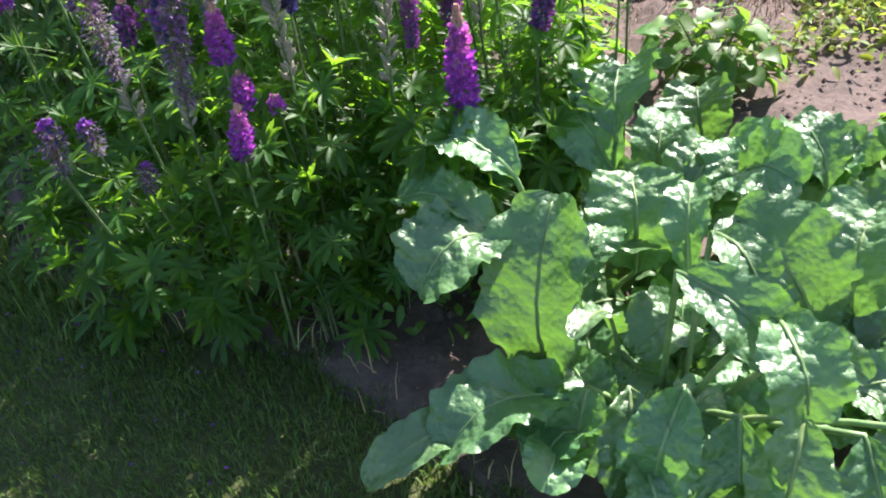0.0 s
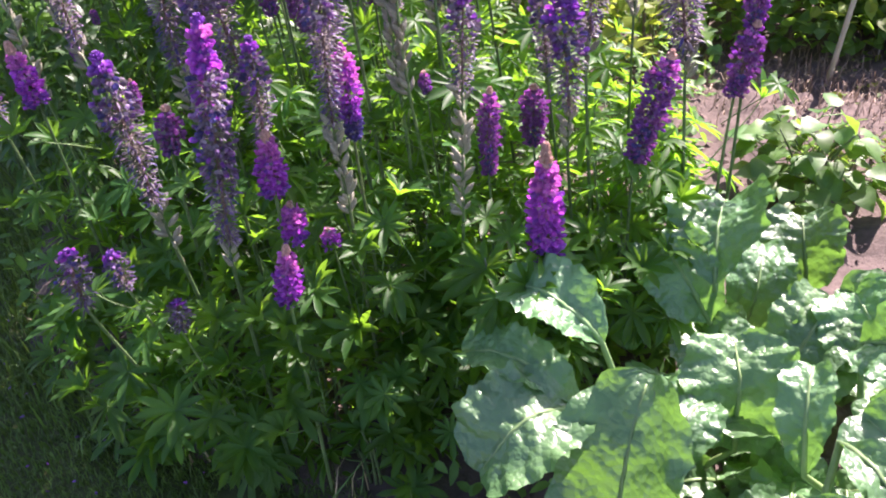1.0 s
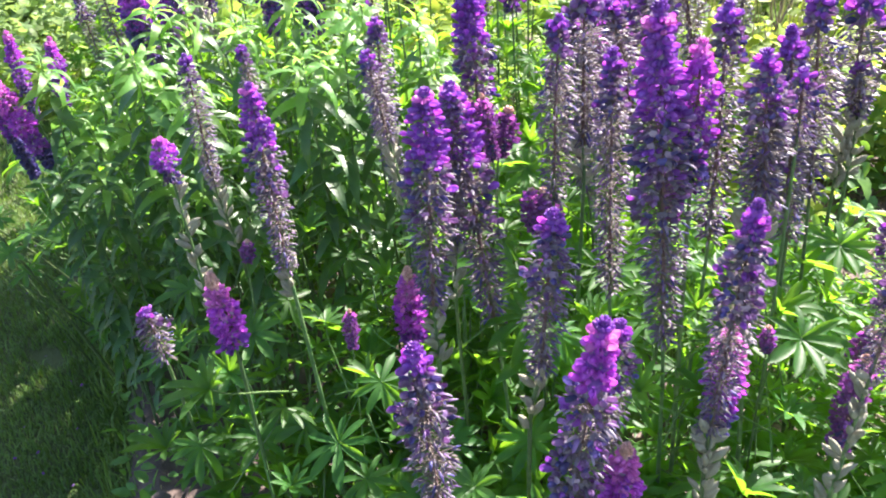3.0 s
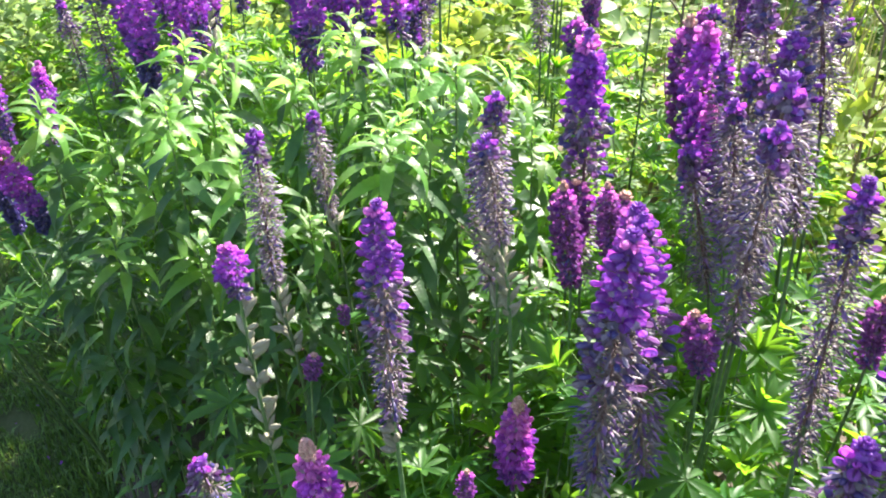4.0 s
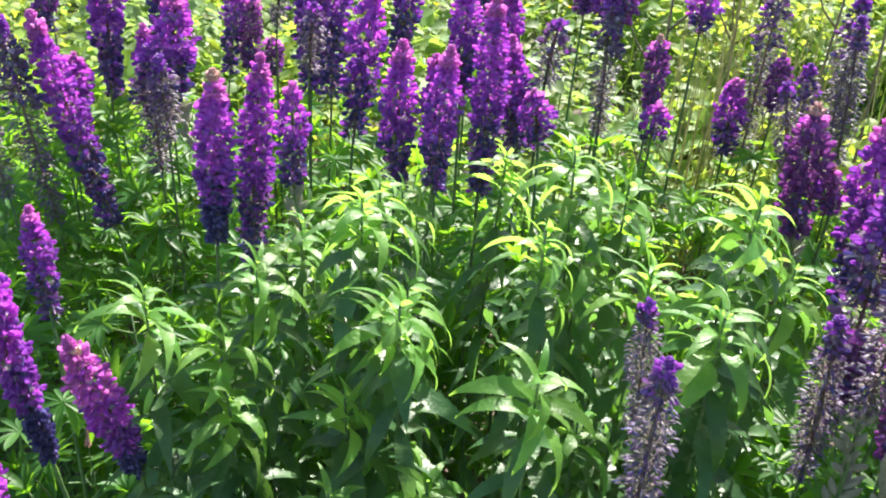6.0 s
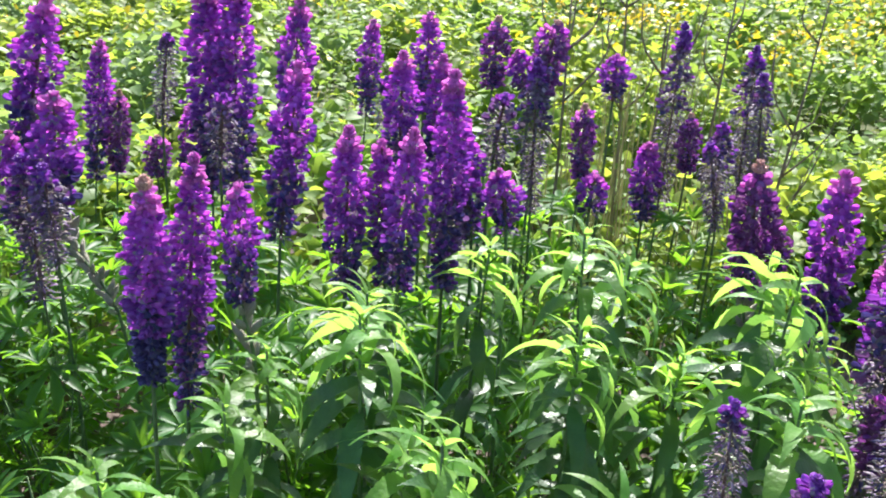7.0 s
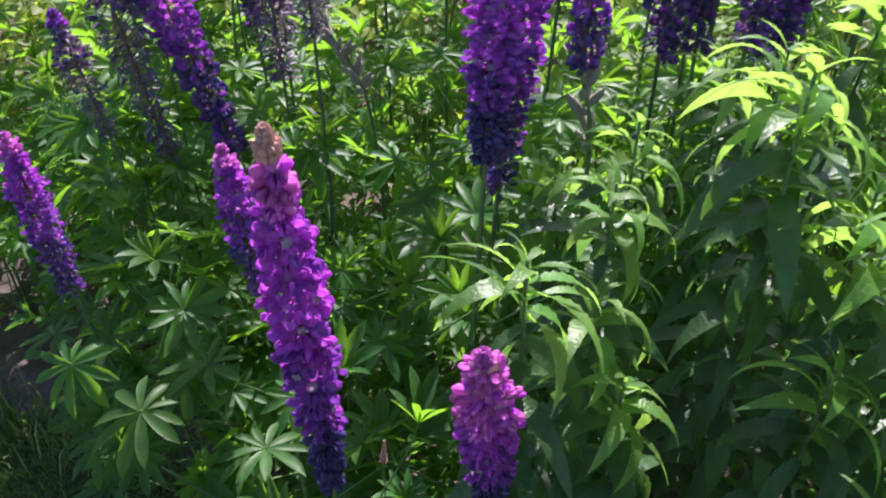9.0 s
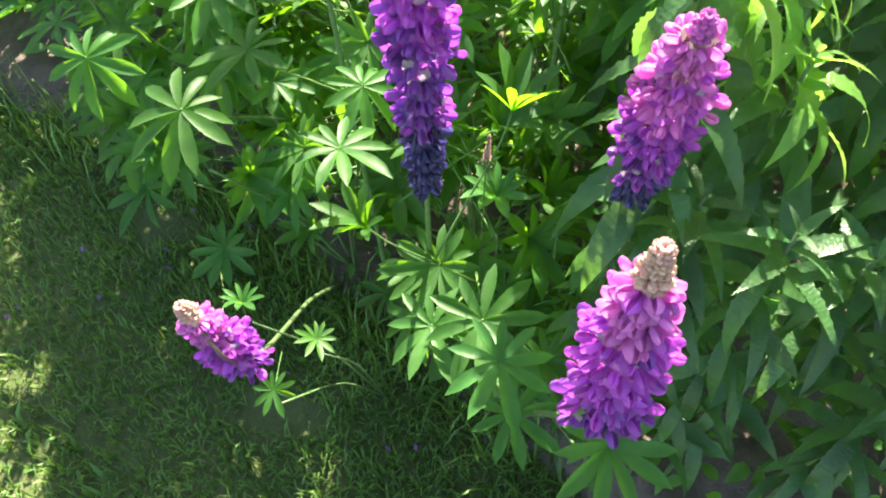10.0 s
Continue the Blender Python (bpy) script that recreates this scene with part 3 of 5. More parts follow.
lupin((1.106, 1.026, 1.021), (1.116, 1.030, 0.916), (1.118, 1.032, 0.757), 0.050, "F")
lupin((1.168, 1.029, 1.041), (1.179, 1.034, 0.950), (1.182, 1.036, 0.830), 0.049, "F")
lupin((1.376, 0.962, 0.954), (1.383, 0.965, 0.904), (1.377, 0.962, 0.778), 0.047, "F")
lupin((1.159, 1.041, 1.142), (1.171, 1.046, 0.949), (1.165, 1.044, 0.810), 0.090, "F")
lupin((0.755, 0.833, 1.203), (0.759, 0.834, 0.954), (0.762, 0.835, 0.880), 0.073, "F")
lupin((0.884, 0.552, 1.260), (0.914, 0.563, 0.865), None, 0.066, "S")
lupin((0.932, 0.601, 1.206), (0.934, 0.601, 1.039), None, 0.052, "M")
lupin((0.356, 0.537, 1.145), (0.364, 0.539, 0.853), (0.368, 0.540, 0.798), 0.049, "S")
lupin((0.119, 0.740, 1.107), (0.122, 0.741, 0.870), (0.141, 0.745, 0.738), 0.043, "F")
lupin((0.140, 0.878, 1.077), (0.156, 0.881, 0.908), (0.164, 0.883, 0.878), 0.037, "F")
lupin((0.141, 0.600, 1.019), (0.147, 0.602, 0.942), (0.159, 0.604, 0.683), 0.045, "M")
lupin((0.484, 0.717, 0.757), (0.483, 0.717, 0.606), None, 0.058, "Y")
lupin((0.451, 0.550, 0.780), (0.448, 0.550, 0.705), None, 0.026, "D")
lupin((0.213, 0.765, 0.833), (0.214, 0.766, 0.798), None, 0.019, "D")
lupin((0.608, 0.629, 1.126), (0.650, 0.636, 0.798), None, 0.069, "S")
lupin((0.699, 0.805, 0.884), (0.721, 0.812, 0.785), None, 0.047, "D")
lupin((0.497, 0.940, 0.982), (0.521, 0.944, 0.803), None, 0.049, "D")
lupin((0.559, 0.955, 0.982), (0.576, 0.958, 0.854), None, 0.039, "D")
lupin((0.407, 0.869, 1.136), (0.411, 0.870, 0.934), (0.421, 0.872, 0.785), 0.051, "F")
lupin((0.374, 0.914, 1.039), (0.395, 0.919, 0.831), None, 0.047, "F")
lupin((0.501, 1.083, 1.162), (0.520, 1.087, 0.794), None, 0.070, "S")
lupin((0.707, 1.893, 0.985), (0.751, 1.897, 0.817), None, 0.061, "F")
lupin((0.682, 1.446, 1.080), (0.708, 1.448, 0.786), None, 0.083, "M")
lupin((0.666, 1.050, 1.009), (0.727, 1.055, 0.785), None, 0.055, "F")
lupin((0.754, 1.244, 1.075), (0.779, 1.250, 0.790), None, 0.068, "F")
lupin((1.229, 0.803, 0.903), (1.235, 0.806, 0.751), None, 0.051, "V")
lupin((-0.457, 2.282, 0.917), (-0.463, 2.282, 0.822), None, 0.063, "D")
lupin((0.654, 1.635, 1.032), (0.683, 1.641, 0.755), (0.702, 1.644, 0.656), 0.090, "D")
lupin((0.705, 1.330, 0.970), (0.751, 1.338, 0.758), None, 0.069, "M")
lupin((0.807, 1.273, 1.123), (0.859, 1.282, 0.830), (0.867, 1.284, 0.759), 0.080, "V")
lupin((0.764, 1.390, 1.170), (0.837, 1.403, 0.757), (0.847, 1.405, 0.625), 0.075, "F")
lupin((0.842, 1.340, 1.200), (0.891, 1.348, 0.967), None, 0.076, "V")
lupin((0.700, 1.146, 1.124), (0.754, 1.156, 0.802), None, 0.050, "F")
lupin((-0.333, 1.361, 1.168), (-0.362, 1.370, 0.854), None, 0.058, "M")
lupin((-0.386, 1.282, 1.167), (-0.400, 1.286, 0.896), None, 0.058, "Y")
lupin((-0.282, 1.314, 1.140), (-0.287, 1.316, 0.983), (-0.273, 1.311, 0.874), 0.050, "M")
lupin((-0.126, 1.480, 1.160), (-0.132, 1.482, 0.937), None, 0.064, "M")
lupin((-0.070, 1.533, 1.126), (-0.063, 1.531, 0.922), None, 0.056, "M")
lupin((-0.056, 1.369, 1.188), (-0.070, 1.373, 0.988), None, 0.057, "M")
lupin((0.084, 1.429, 1.108), (0.100, 1.424, 1.008), None, 0.060, "M")
lupin((-0.179, 1.680, 1.211), (-0.211, 1.689, 0.953), None, 0.071, "M")
lupin((-0.093, 2.713, 1.163), (-0.130, 2.724, 0.790), None, 0.101, "M")
lupin((-0.319, 2.052, 1.292), (-0.334, 2.056, 0.925), None, 0.095, "M")
lupin((-0.269, 2.009, 1.305), (-0.283, 2.013, 0.934), None, 0.084, "M")
lupin((-0.648, 2.279, 1.220), (-0.734, 2.304, 0.907), None, 0.101, "M")
lupin((-0.577, 1.849, 1.122), (-0.605, 1.857, 0.900), (-0.514, 1.830, 0.707), 0.092, "M")
lupin((-0.637, 2.890, 1.018), (-0.689, 2.906, 0.663), None, 0.080, "M")
lupin((-0.603, 2.895, 0.874), (-0.635, 2.905, 0.623), None, 0.072, "D")
lupin((-0.427, 3.296, 0.726), (-0.442, 3.301, 0.469), None, 0.096, "M")
lupin((-0.013, 1.671, 1.228), (-0.015, 1.671, 1.049), None, 0.061, "M")
lupin((0.069, 1.844, 1.265), (0.063, 1.846, 1.107), None, 0.057, "M")
lupin((0.319, 2.232, 1.196), (0.314, 2.233, 1.033), None, 0.076, "D")
lupin((0.013, 1.439, 1.249), (0.010, 1.440, 0.971), None, 0.062, "M")
lupin((0.073, 1.752, 1.206), (0.068, 1.753, 1.017), None, 0.060, "M")
lupin((0.564, 2.102, 1.134), (0.565, 2.102, 1.030), None, 0.075, "M")
lupin((0.354, 1.952, 1.231), (0.333, 1.958, 1.086), None, 0.079, "D")
lupin((0.298, 2.019, 1.161), (0.327, 2.010, 1.069), None, 0.066, "M")
lupin((0.143, 1.608, 1.172), (0.130, 1.612, 1.057), None, 0.060, "V")
lupin((0.421, 1.924, 1.070), (0.426, 1.922, 0.911), None, 0.060, "D")
lupin((0.699, 2.147, 0.909), (0.706, 2.145, 0.743), None, 0.081, "M")
lupin((0.411, 1.812, 0.953), (0.407, 1.813, 0.877), None, 0.071, "M")
lupin((0.801, 2.150, 0.982), (0.811, 2.147, 0.834), None, 0.062, "D")
lupin((0.785, 2.219, 1.187), (0.788, 2.219, 0.767), None, 0.069, "V")
lupin((0.983, 2.205, 1.133), (1.000, 2.200, 0.801), None, 0.071, "V")
lupin((0.721, 1.644, 0.909), (0.744, 1.637, 0.807), None, 0.057, "D")
lupin((0.188, 3.212, 1.026), (0.169, 3.218, 0.747), None, 0.085, "M")
lupin((0.085, 1.630, 1.094), (0.080, 1.632, 0.922), None, 0.051, "V")
lupin((-0.776, 2.080, 1.197), (-0.804, 2.087, 0.889), None, 0.081, "M")
lupin((-0.859, 1.841, 1.075), (-0.765, 1.823, 0.686), None, 0.080, "M")
lupin((-0.909, 1.797, 1.095), (-0.865, 1.789, 0.711), None, 0.067, "V")
lupin((-0.840, 1.908, 1.127), (-0.844, 1.909, 1.060), None, 0.033, "D")
lupin((-0.649, 2.002, 0.923), (-0.648, 2.002, 0.792), None, 0.050, "M")
lupin((-0.749, 2.398, 0.899), (-0.767, 2.402, 0.742), None, 0.060, "M")
lupin((-0.688, 1.315, 0.925), (-0.668, 1.275, 0.775), None, 0.050, "M", 2)
lupin((-0.598, 0.950, 1.148), (-0.602, 1.050, 0.668), None, 0.050, "Y", 0)
lupin((-0.473, 0.886, 1.003), (-0.450, 0.965, 0.740), None, 0.050, "P", 0)
lupin((-0.530, 0.770, 1.000), (-0.535, 0.770, 0.819), None, 0.051, "Y", 0)
lupin((-0.775, 0.880, 0.826), (-0.755, 0.878, 0.735), None, 0.038, "Y", 0)
lupin((-0.544, 1.050, 0.724), (-0.547, 1.050, 0.693), None, 0.013, "B")
lupin((-0.965, 1.454, 0.891), (-0.956, 1.453, 0.673), None, 0.049, "M")
lupin((-0.969, 1.770, 0.917), (-0.943, 1.767, 0.735), None, 0.050, "V")
lupin((-0.842, 2.200, 1.023), (-0.840, 2.200, 0.804), None, 0.058, "M")
lupin((-0.707, 2.050, 1.002), (-0.704, 2.050, 0.790), None, 0.060, "M")
lupin((-0.900, 2.050, 1.214), (-0.918, 2.050, 1.010), None, 0.066, "M")
lupin((-0.927, 2.200, 0.874), (-0.945, 2.200, 0.719), None, 0.090, "M")
lupin((-0.656, 1.900, 1.001), (-0.656, 1.900, 0.758), None, 0.079, "V")
lupin((0.957, 0.715, 1.218), (0.964, 0.718, 0.924), None, 0.060, "F")
lupin((1.073, 0.840, 1.201), (1.101, 0.850, 0.938), None, 0.068, "F")
lupin((1.037, 0.745, 1.180), (1.069, 0.757, 0.913), None, 0.057, "V")
lupin((0.740, 0.716, 1.193), (0.736, 0.715, 0.956), None, 0.056, "F")
lupin((0.822, 0.653, 1.174), (0.831, 0.657, 0.857), None, 0.053, "F")
lupin((0.714, 0.994, 1.109), (0.745, 0.999, 0.923), None, 0.056, "F")
lupin((0.777, 0.949, 1.152), (0.819, 0.957, 0.970), None, 0.056, "F")
lupin((0.407, 0.818, 1.095), (0.431, 0.822, 0.936), (0.448, 0.825, 0.811), 0.048, "F")
lupin((0.300, 1.900, 1.169), (0.310, 1.897, 0.901), None, 0.061, "V")
lupin((0.001, 1.900, 1.135), (0.008, 1.898, 0.963), None, 0.048, "F")
lupin((-0.411, 2.230, 1.155), (-0.434, 2.236, 0.985), None, 0.050, "F")
lupin((0.813, 2.023, 0.994), (0.825, 2.020, 0.801), None, 0.059, "V")
lupin((0.925, 2.070, 1.096), (0.959, 2.061, 0.790), None, 0.066, "F")
lupin((0.058, 1.561, 1.154), (0.081, 1.555, 0.976), None, 0.059, "M")
lupin((-0.589, 1.744, 1.031), (-0.588, 1.744, 0.880), None, 0.055, "V")
lupin((-0.299, 1.793, 1.130), (-0.312, 1.797, 1.000), None, 0.058, "V")



# ---- lupin foliage between the spikes ----
def foliage(center, spread, count, top, low=0.05, tilt=(0.05, 0.05), scale=(0.75, 1.15)):
    """A flowerless lupin clump: palmate leaves on petioles, rising to a soft dome."""
    ob = root("lupin_clump", (center[0], center[1], 0), "flowerless lupin clump of green palmate leaves", "lupin", "lupin foliage clumps")
    for k in range(4):
        s = Shape()
        a, r = R.uniform(0, 6.28), spread * R.uniform(0.1, 0.55)
        tube(s, curve_points([(math.cos(a) * 0.03, math.sin(a) * 0.03, 0), (math.cos(a) * r * 0.6, math.sin(a) * r * 0.6, top * 0.5), (math.cos(a) * r, math.sin(a) * r, top * R.uniform(0.7, 0.9))], 6), [0.004 - 0.0004 * i for i in range(7)], 5)
        part("stem", s.mesh("stem", [STEM]), ob)
    for k in range(count):
        a, q = R.uniform(0, 6.28), math.sqrt(R.random())
        x, y = center[0] + math.cos(a) * q * spread, center[1] + math.sin(a) * q * spread
        roof = top * (1 - 0.45 * q * q)
        z = max(low, roof * (1 - 0.75 * R.random() ** 1.6))
        out = 0.25 + 0.7 * q
        leaf_part(ob, (center[0], center[1], 0), (x, y, z), (math.cos(a) * out + tilt[0] + R.uniform(-0.3, 0.3), math.sin(a) * out + tilt[1] + R.uniform(-0.3, 0.3), 1.0), R.uniform(*scale))


for cx, cy, sp, n, top in (
        (0.35, 0.45, 0.22, 66, 0.50), (0.58, 0.34, 0.22, 66, 0.52), (0.82, 0.38, 0.22, 66, 0.56), (1.02, 0.46, 0.22, 70, 0.66), (1.20, 0.61, 0.20, 58, 0.62),
        (0.50, 0.66, 0.24, 40, 0.72), (0.78, 0.70, 0.24, 40, 0.74), (1.05, 0.80, 0.24, 40, 0.70), (1.36, 0.86, 0.22, 44, 0.66), (0.62, 1.00, 0.26, 36, 0.70),
        (0.95, 1.15, 0.26, 40, 0.72), (1.28, 1.15, 0.22, 36, 0.62), (0.22, 0.68, 0.18, 34, 0.66), (0.40, 0.85, 0.18, 30, 0.72), (1.42, 0.70, 0.13, 34, 0.54), (1.43, 0.87, 0.13, 62, 0.62), (1.44, 1.02, 0.16, 34, 0.62), (1.14, 0.44, 0.12, 30, 0.44)):
    foliage((cx, cy), sp, int(n * (1.0 if cy > 0.6 else 0.85 if cx > 0.95 else 0.58)), top, 0.05 if cy > 0.6 else 0.15)
for cx, cy, sp, n, top in (
        (-0.52, 1.22, 0.15, 24, 0.55), (-0.84, 1.52, 0.19, 44, 0.66), (-0.58, 1.44, 0.22, 38, 0.68), (-0.92, 1.80, 0.24, 42, 0.68), (-0.62, 1.75, 0.22, 36, 0.68),
        (-0.46, 1.08, 0.11, 14, 0.52), (-0.34, 1.62, 0.20, 34, 0.80), (-0.10, 1.78, 0.22, 36, 0.82), (0.22, 1.80, 0.24, 38, 0.82), (0.52, 1.75, 0.24, 36, 0.80),
        (-1.03, 2.02, 0.17, 34, 0.66), (-1.55, 2.55, 0.3, 34, 0.5), (-1.85, 2.95, 0.34, 34, 0.5), (-1.35, 2.95, 0.34, 34, 0.55), (-1.0, 2.75, 0.3, 30, 0.55), (-1.35, 2.15, 0.2, 30, 0.45), (-1.2, 2.45, 0.26, 34, 0.55), (-0.75, 2.55, 0.26, 40, 0.78), (-1.05, 2.30, 0.22, 36, 0.74), (-0.35, 2.50, 0.24, 36, 0.78), (-0.45, 2.10, 0.26, 34, 0.74), (0.0, 2.20, 0.28, 34, 0.74), (0.45, 2.25, 0.28, 34, 0.70), (0.82, 1.55, 0.24, 34, 0.74),
        (0.90, 2.05, 0.26, 34, 0.66), (-0.85, 2.25, 0.28, 34, 0.66), (0.55, 1.38, 0.18, 28, 0.76), (1.15, 1.45, 0.24, 36, 0.62), (0.30, 1.45, 0.18, 28, 0.85), (-0.2, 1.5, 0.16, 26, 0.86), (0.0, 1.6, 0.18, 28, 0.88), (0.75, 1.2, 0.2, 34, 0.82), (0.55, 0.8, 0.16, 26, 0.80), (-0.35, 1.45, 0.16, 26, 0.84)):
    foliage((cx, cy), sp, int(n * 1.4), top)
foliage((1.24, 0.47), 0.13, 40, 0.62, 0.36)
# low front leaves over the edge of the lawn, and the leafy tufts round the near spikes
for cx, cy, sp, n, top in ((0.42, 0.27, 0.10, 12, 0.16), (0.70, 0.30, 0.14, 16, 0.24), (0.98, 0.32, 0.12, 14, 0.22), (0.16, 0.42, 0.10, 12, 0.30)):
    foliage((cx, cy), sp, n, top, 0.07)


def tuft(foot, leaves):
    """A leafy lupin shoot: each leaf as x, y, z, size, and how far it nods towards +x and +y."""
    ob = root("lupin_clump", (*foot, 0), "young lupin shoot of large bright palmate leaves", "lupin", "lupin foliage clumps")
    for x, y, z, size, nx, ny in leaves:
        s = Shape()
        end = Vector((x - foot[0], y - foot[1], z - 0.10 * size))
        tube(s, curve_points([(0, 0, 0), end * 0.5 + Vector((0, 0, 0.05)), end], 6), [(0.0034 - 0.0003 * i) * min(1.0, 0.3 + size * 0.7) for i in range(7)], 5)
        part("stem", s.mesh("stem", [STEM]), ob)
        leaf_part(ob, (*foot, 0), (x, y, z), (nx, ny, 1.0), size)


tuft((-0.72, 1.36), ((-0.841, 1.248, 0.597, 1.10, -0.1, -0.2), (-0.770, 1.341, 0.575, 1.0, -0.2, 0.1), (-0.675, 1.12, 0.650, 0.85, 0.1, 0.1), (-0.931, 1.360, 0.41, 0.65, -0.6, -0.6), (-0.66, 1.30, 0.50, 0.8, 0.1, -0.2)))
tuft((-0.52, 1.12), ((-0.570, 0.878, 0.650, 0.80, 0.0, -0.2), (-0.493, 0.808, 0.606, 0.85, 0.1, -0.3), (-0.595, 1.066, 0.491, 0.95, -0.3, -0.3), (-0.525, 1.105, 0.545, 0.75, 0.0, 0.1), (-0.555, 0.885, 0.50, 0.80, -0.1, -0.4), (-0.63, 1.02, 0.47, 0.75, -0.4, -0.2)))
tuft((-0.70, 1.12), ((-0.752, 0.914, 0.755, 0.32, 0.1, 0.3), (-0.711, 0.909, 0.688, 0.30, 0.4, 0.0), (-0.745, 0.868, 0.700, 0.30, 0.0, -0.5)))


# ---- tall willowy-leaved perennials ----
def willow(u):
    return math.sin(math.pi * min(u * 0.96 + 0.04, 1.0) ** 0.72) ** 1.1


def tall_leaf_mesh(seed, length, arch, mat):
    rnd, s = random.Random(seed), Shape()
    blade(s, Matrix.Identity(4), length, length * rnd.uniform(0.088, 0.112), willow, arch, 0.26, 21, 0, 0.012, 0.06, rnd)
    return s.mesh("leaf", [mat])


TALL_LEAVES = [tall_leaf_mesh(i, 0.108, a, TALL_SHADED_LEAF) for i, a in enumerate((0.9, 1.2, 1.5, 1.8, 1.1))]
YOUNG_LEAVES = [tall_leaf_mesh(i + 9, 0.113, a, YOUNG_LIT_LEAF) for i, a in enumerate((1.1, 1.6, 1.9, 2.2, 2.5))]


def perennial(top, lean=(0.0, 0.0), vigour=1.0, bare=0.36):
    """An upright stem under an umbrella of arching lance-shaped leaves, with longer hanging leaves below."""
    x, y, h = top
    foot = Vector((x - lean[0] + R.uniform(-0.03, 0.03), y - lean[1] + R.uniform(0.0, 0.05), 0))
    foot.y = max(foot.y, edge(foot.x) + 0.04)
    ob = root("leafy_perennial", foot, "tall leafy perennial with arching lance-shaped leaves", "perennial", "leafy perennials without flowers")
    tip = Vector(top) - foot
    pts = curve_points([(0, 0, 0), tip * 0.5 + Vector((R.uniform(-0.02, 0.02), R.uniform(-0.02, 0.02), 0)), tip], 10)
    s = Shape()
    tube(s, pts, [0.0042 - 0.0026 * i / 10 for i in range(11)], 6)
    part("stem", s.mesh("stem", [STEM]), ob)
    z, a, k = 1.0, R.uniform(0, 6.28), 0
    crown = R.randint(13, 17)
    nod = Matrix.Rotation(R.uniform(0.25, 0.75), 4, "Y") @ Matrix.Rotation(R.uniform(-0.4, 0.15), 4, "X")
    low = h < 0.8
    if low:
        nod, crown, vigour = Matrix.Rotation(R.uniform(-0.1, 0.2), 4, "Y"), 11, vigour * 0.82
    while z > bare:
        at = pts[min(int(z * 10), 9)].lerp(pts[min(int(z * 10) + 1, 10)], z * 10 - min(int(z * 10), 9))
        # tall crowns mostly take the lit colour; low crowns and lower leaves the shaded one
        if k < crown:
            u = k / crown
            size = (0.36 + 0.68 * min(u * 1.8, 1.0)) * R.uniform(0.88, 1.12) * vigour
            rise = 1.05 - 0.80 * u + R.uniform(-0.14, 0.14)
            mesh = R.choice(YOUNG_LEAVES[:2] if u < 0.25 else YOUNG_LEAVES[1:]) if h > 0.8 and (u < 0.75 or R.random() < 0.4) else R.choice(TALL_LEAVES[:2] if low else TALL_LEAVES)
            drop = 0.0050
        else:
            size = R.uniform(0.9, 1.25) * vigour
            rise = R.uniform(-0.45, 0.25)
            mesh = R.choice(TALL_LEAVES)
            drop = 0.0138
        m = Matrix.Translation(at) @ (nod if k < crown else Matrix.Identity(4)) @ Matrix.Rotation(a, 4, "Z") @ Matrix.Rotation(-rise, 4, "Y") @ Matrix.Rotation(R.uniform(-0.35, 0.35), 4, "X") @ Matrix.Scale(size, 4)
        part("leaf", mesh, ob, m)
        a += 2.4 + R.uniform(-0.2, 0.2)
        z -= drop / max(h, 0.3)
        k += 1


CROWNS = (
    (0.10, 1.15, 1.13), (0.03, 0.85, 1.00), (-0.14, 0.96, 1.00), (0.13, 1.13, 1.00), (-0.34, 1.04, 0.90), (0.28, 1.01, 1.02), (-0.15, 1.15, 1.07), (-0.31, 1.11, 0.97),
    (-0.42, 0.99, 0.99), (-0.18, 0.92, 0.90), (0.24, 0.91, 1.05), (0.31, 1.04, 1.11), (0.05, 1.02, 1.08), (-0.08, 0.87, 0.82), (0.21, 1.08, 1.00), (-0.11, 1.03, 0.99))
MORE_CROWNS = (
    (-0.12, 0.91, 1.04), (-0.17, 1.07, 1.09), (-0.12, 1.32, 0.98), (0.37, 1.17, 1.06), (-0.19, 0.81, 0.86), (-0.40, 0.94, 0.75), (-0.36, 0.88, 0.78), (-0.33, 0.98, 0.85),
    (-0.29, 0.87, 0.74), (0.03, 1.28, 1.06), (-0.30, 1.32, 0.86), (0.20, 1.22, 1.05), (-0.26, 1.20, 0.98), (0.10, 0.92, 0.88), (0.42, 1.12, 0.98), (-0.02, 0.76, 0.70), (-0.24, 0.80, 0.62), (0.14, 0.80, 0.80))
for c in CROWNS + MORE_CROWNS:
    perennial(c, (R.uniform(-0.04, 0.04), R.uniform(-0.06, 0.02)), R.uniform(0.78, 0.98))


# ---- beet plants ----
BEET_ROOTS = ((1.55, 0.38), (1.92, 0.42), (1.62, 0.80), (1.75, 0.12))


def beet_blade(u):
    return 0.5 * max(0.0, 1 - abs((u - 0.54) / (0.54 if u < 0.54 else 0.47)) ** (2.0 if u < 0.54 else 2.8)) ** (0.8 if u < 0.54 else 0.52)


BEETS = [root("beet_plant", (x, y, 0), "leafy green beet plant with large crinkled glossy leaves", "beet", "beet plants") for x, y in BEET_ROOTS]


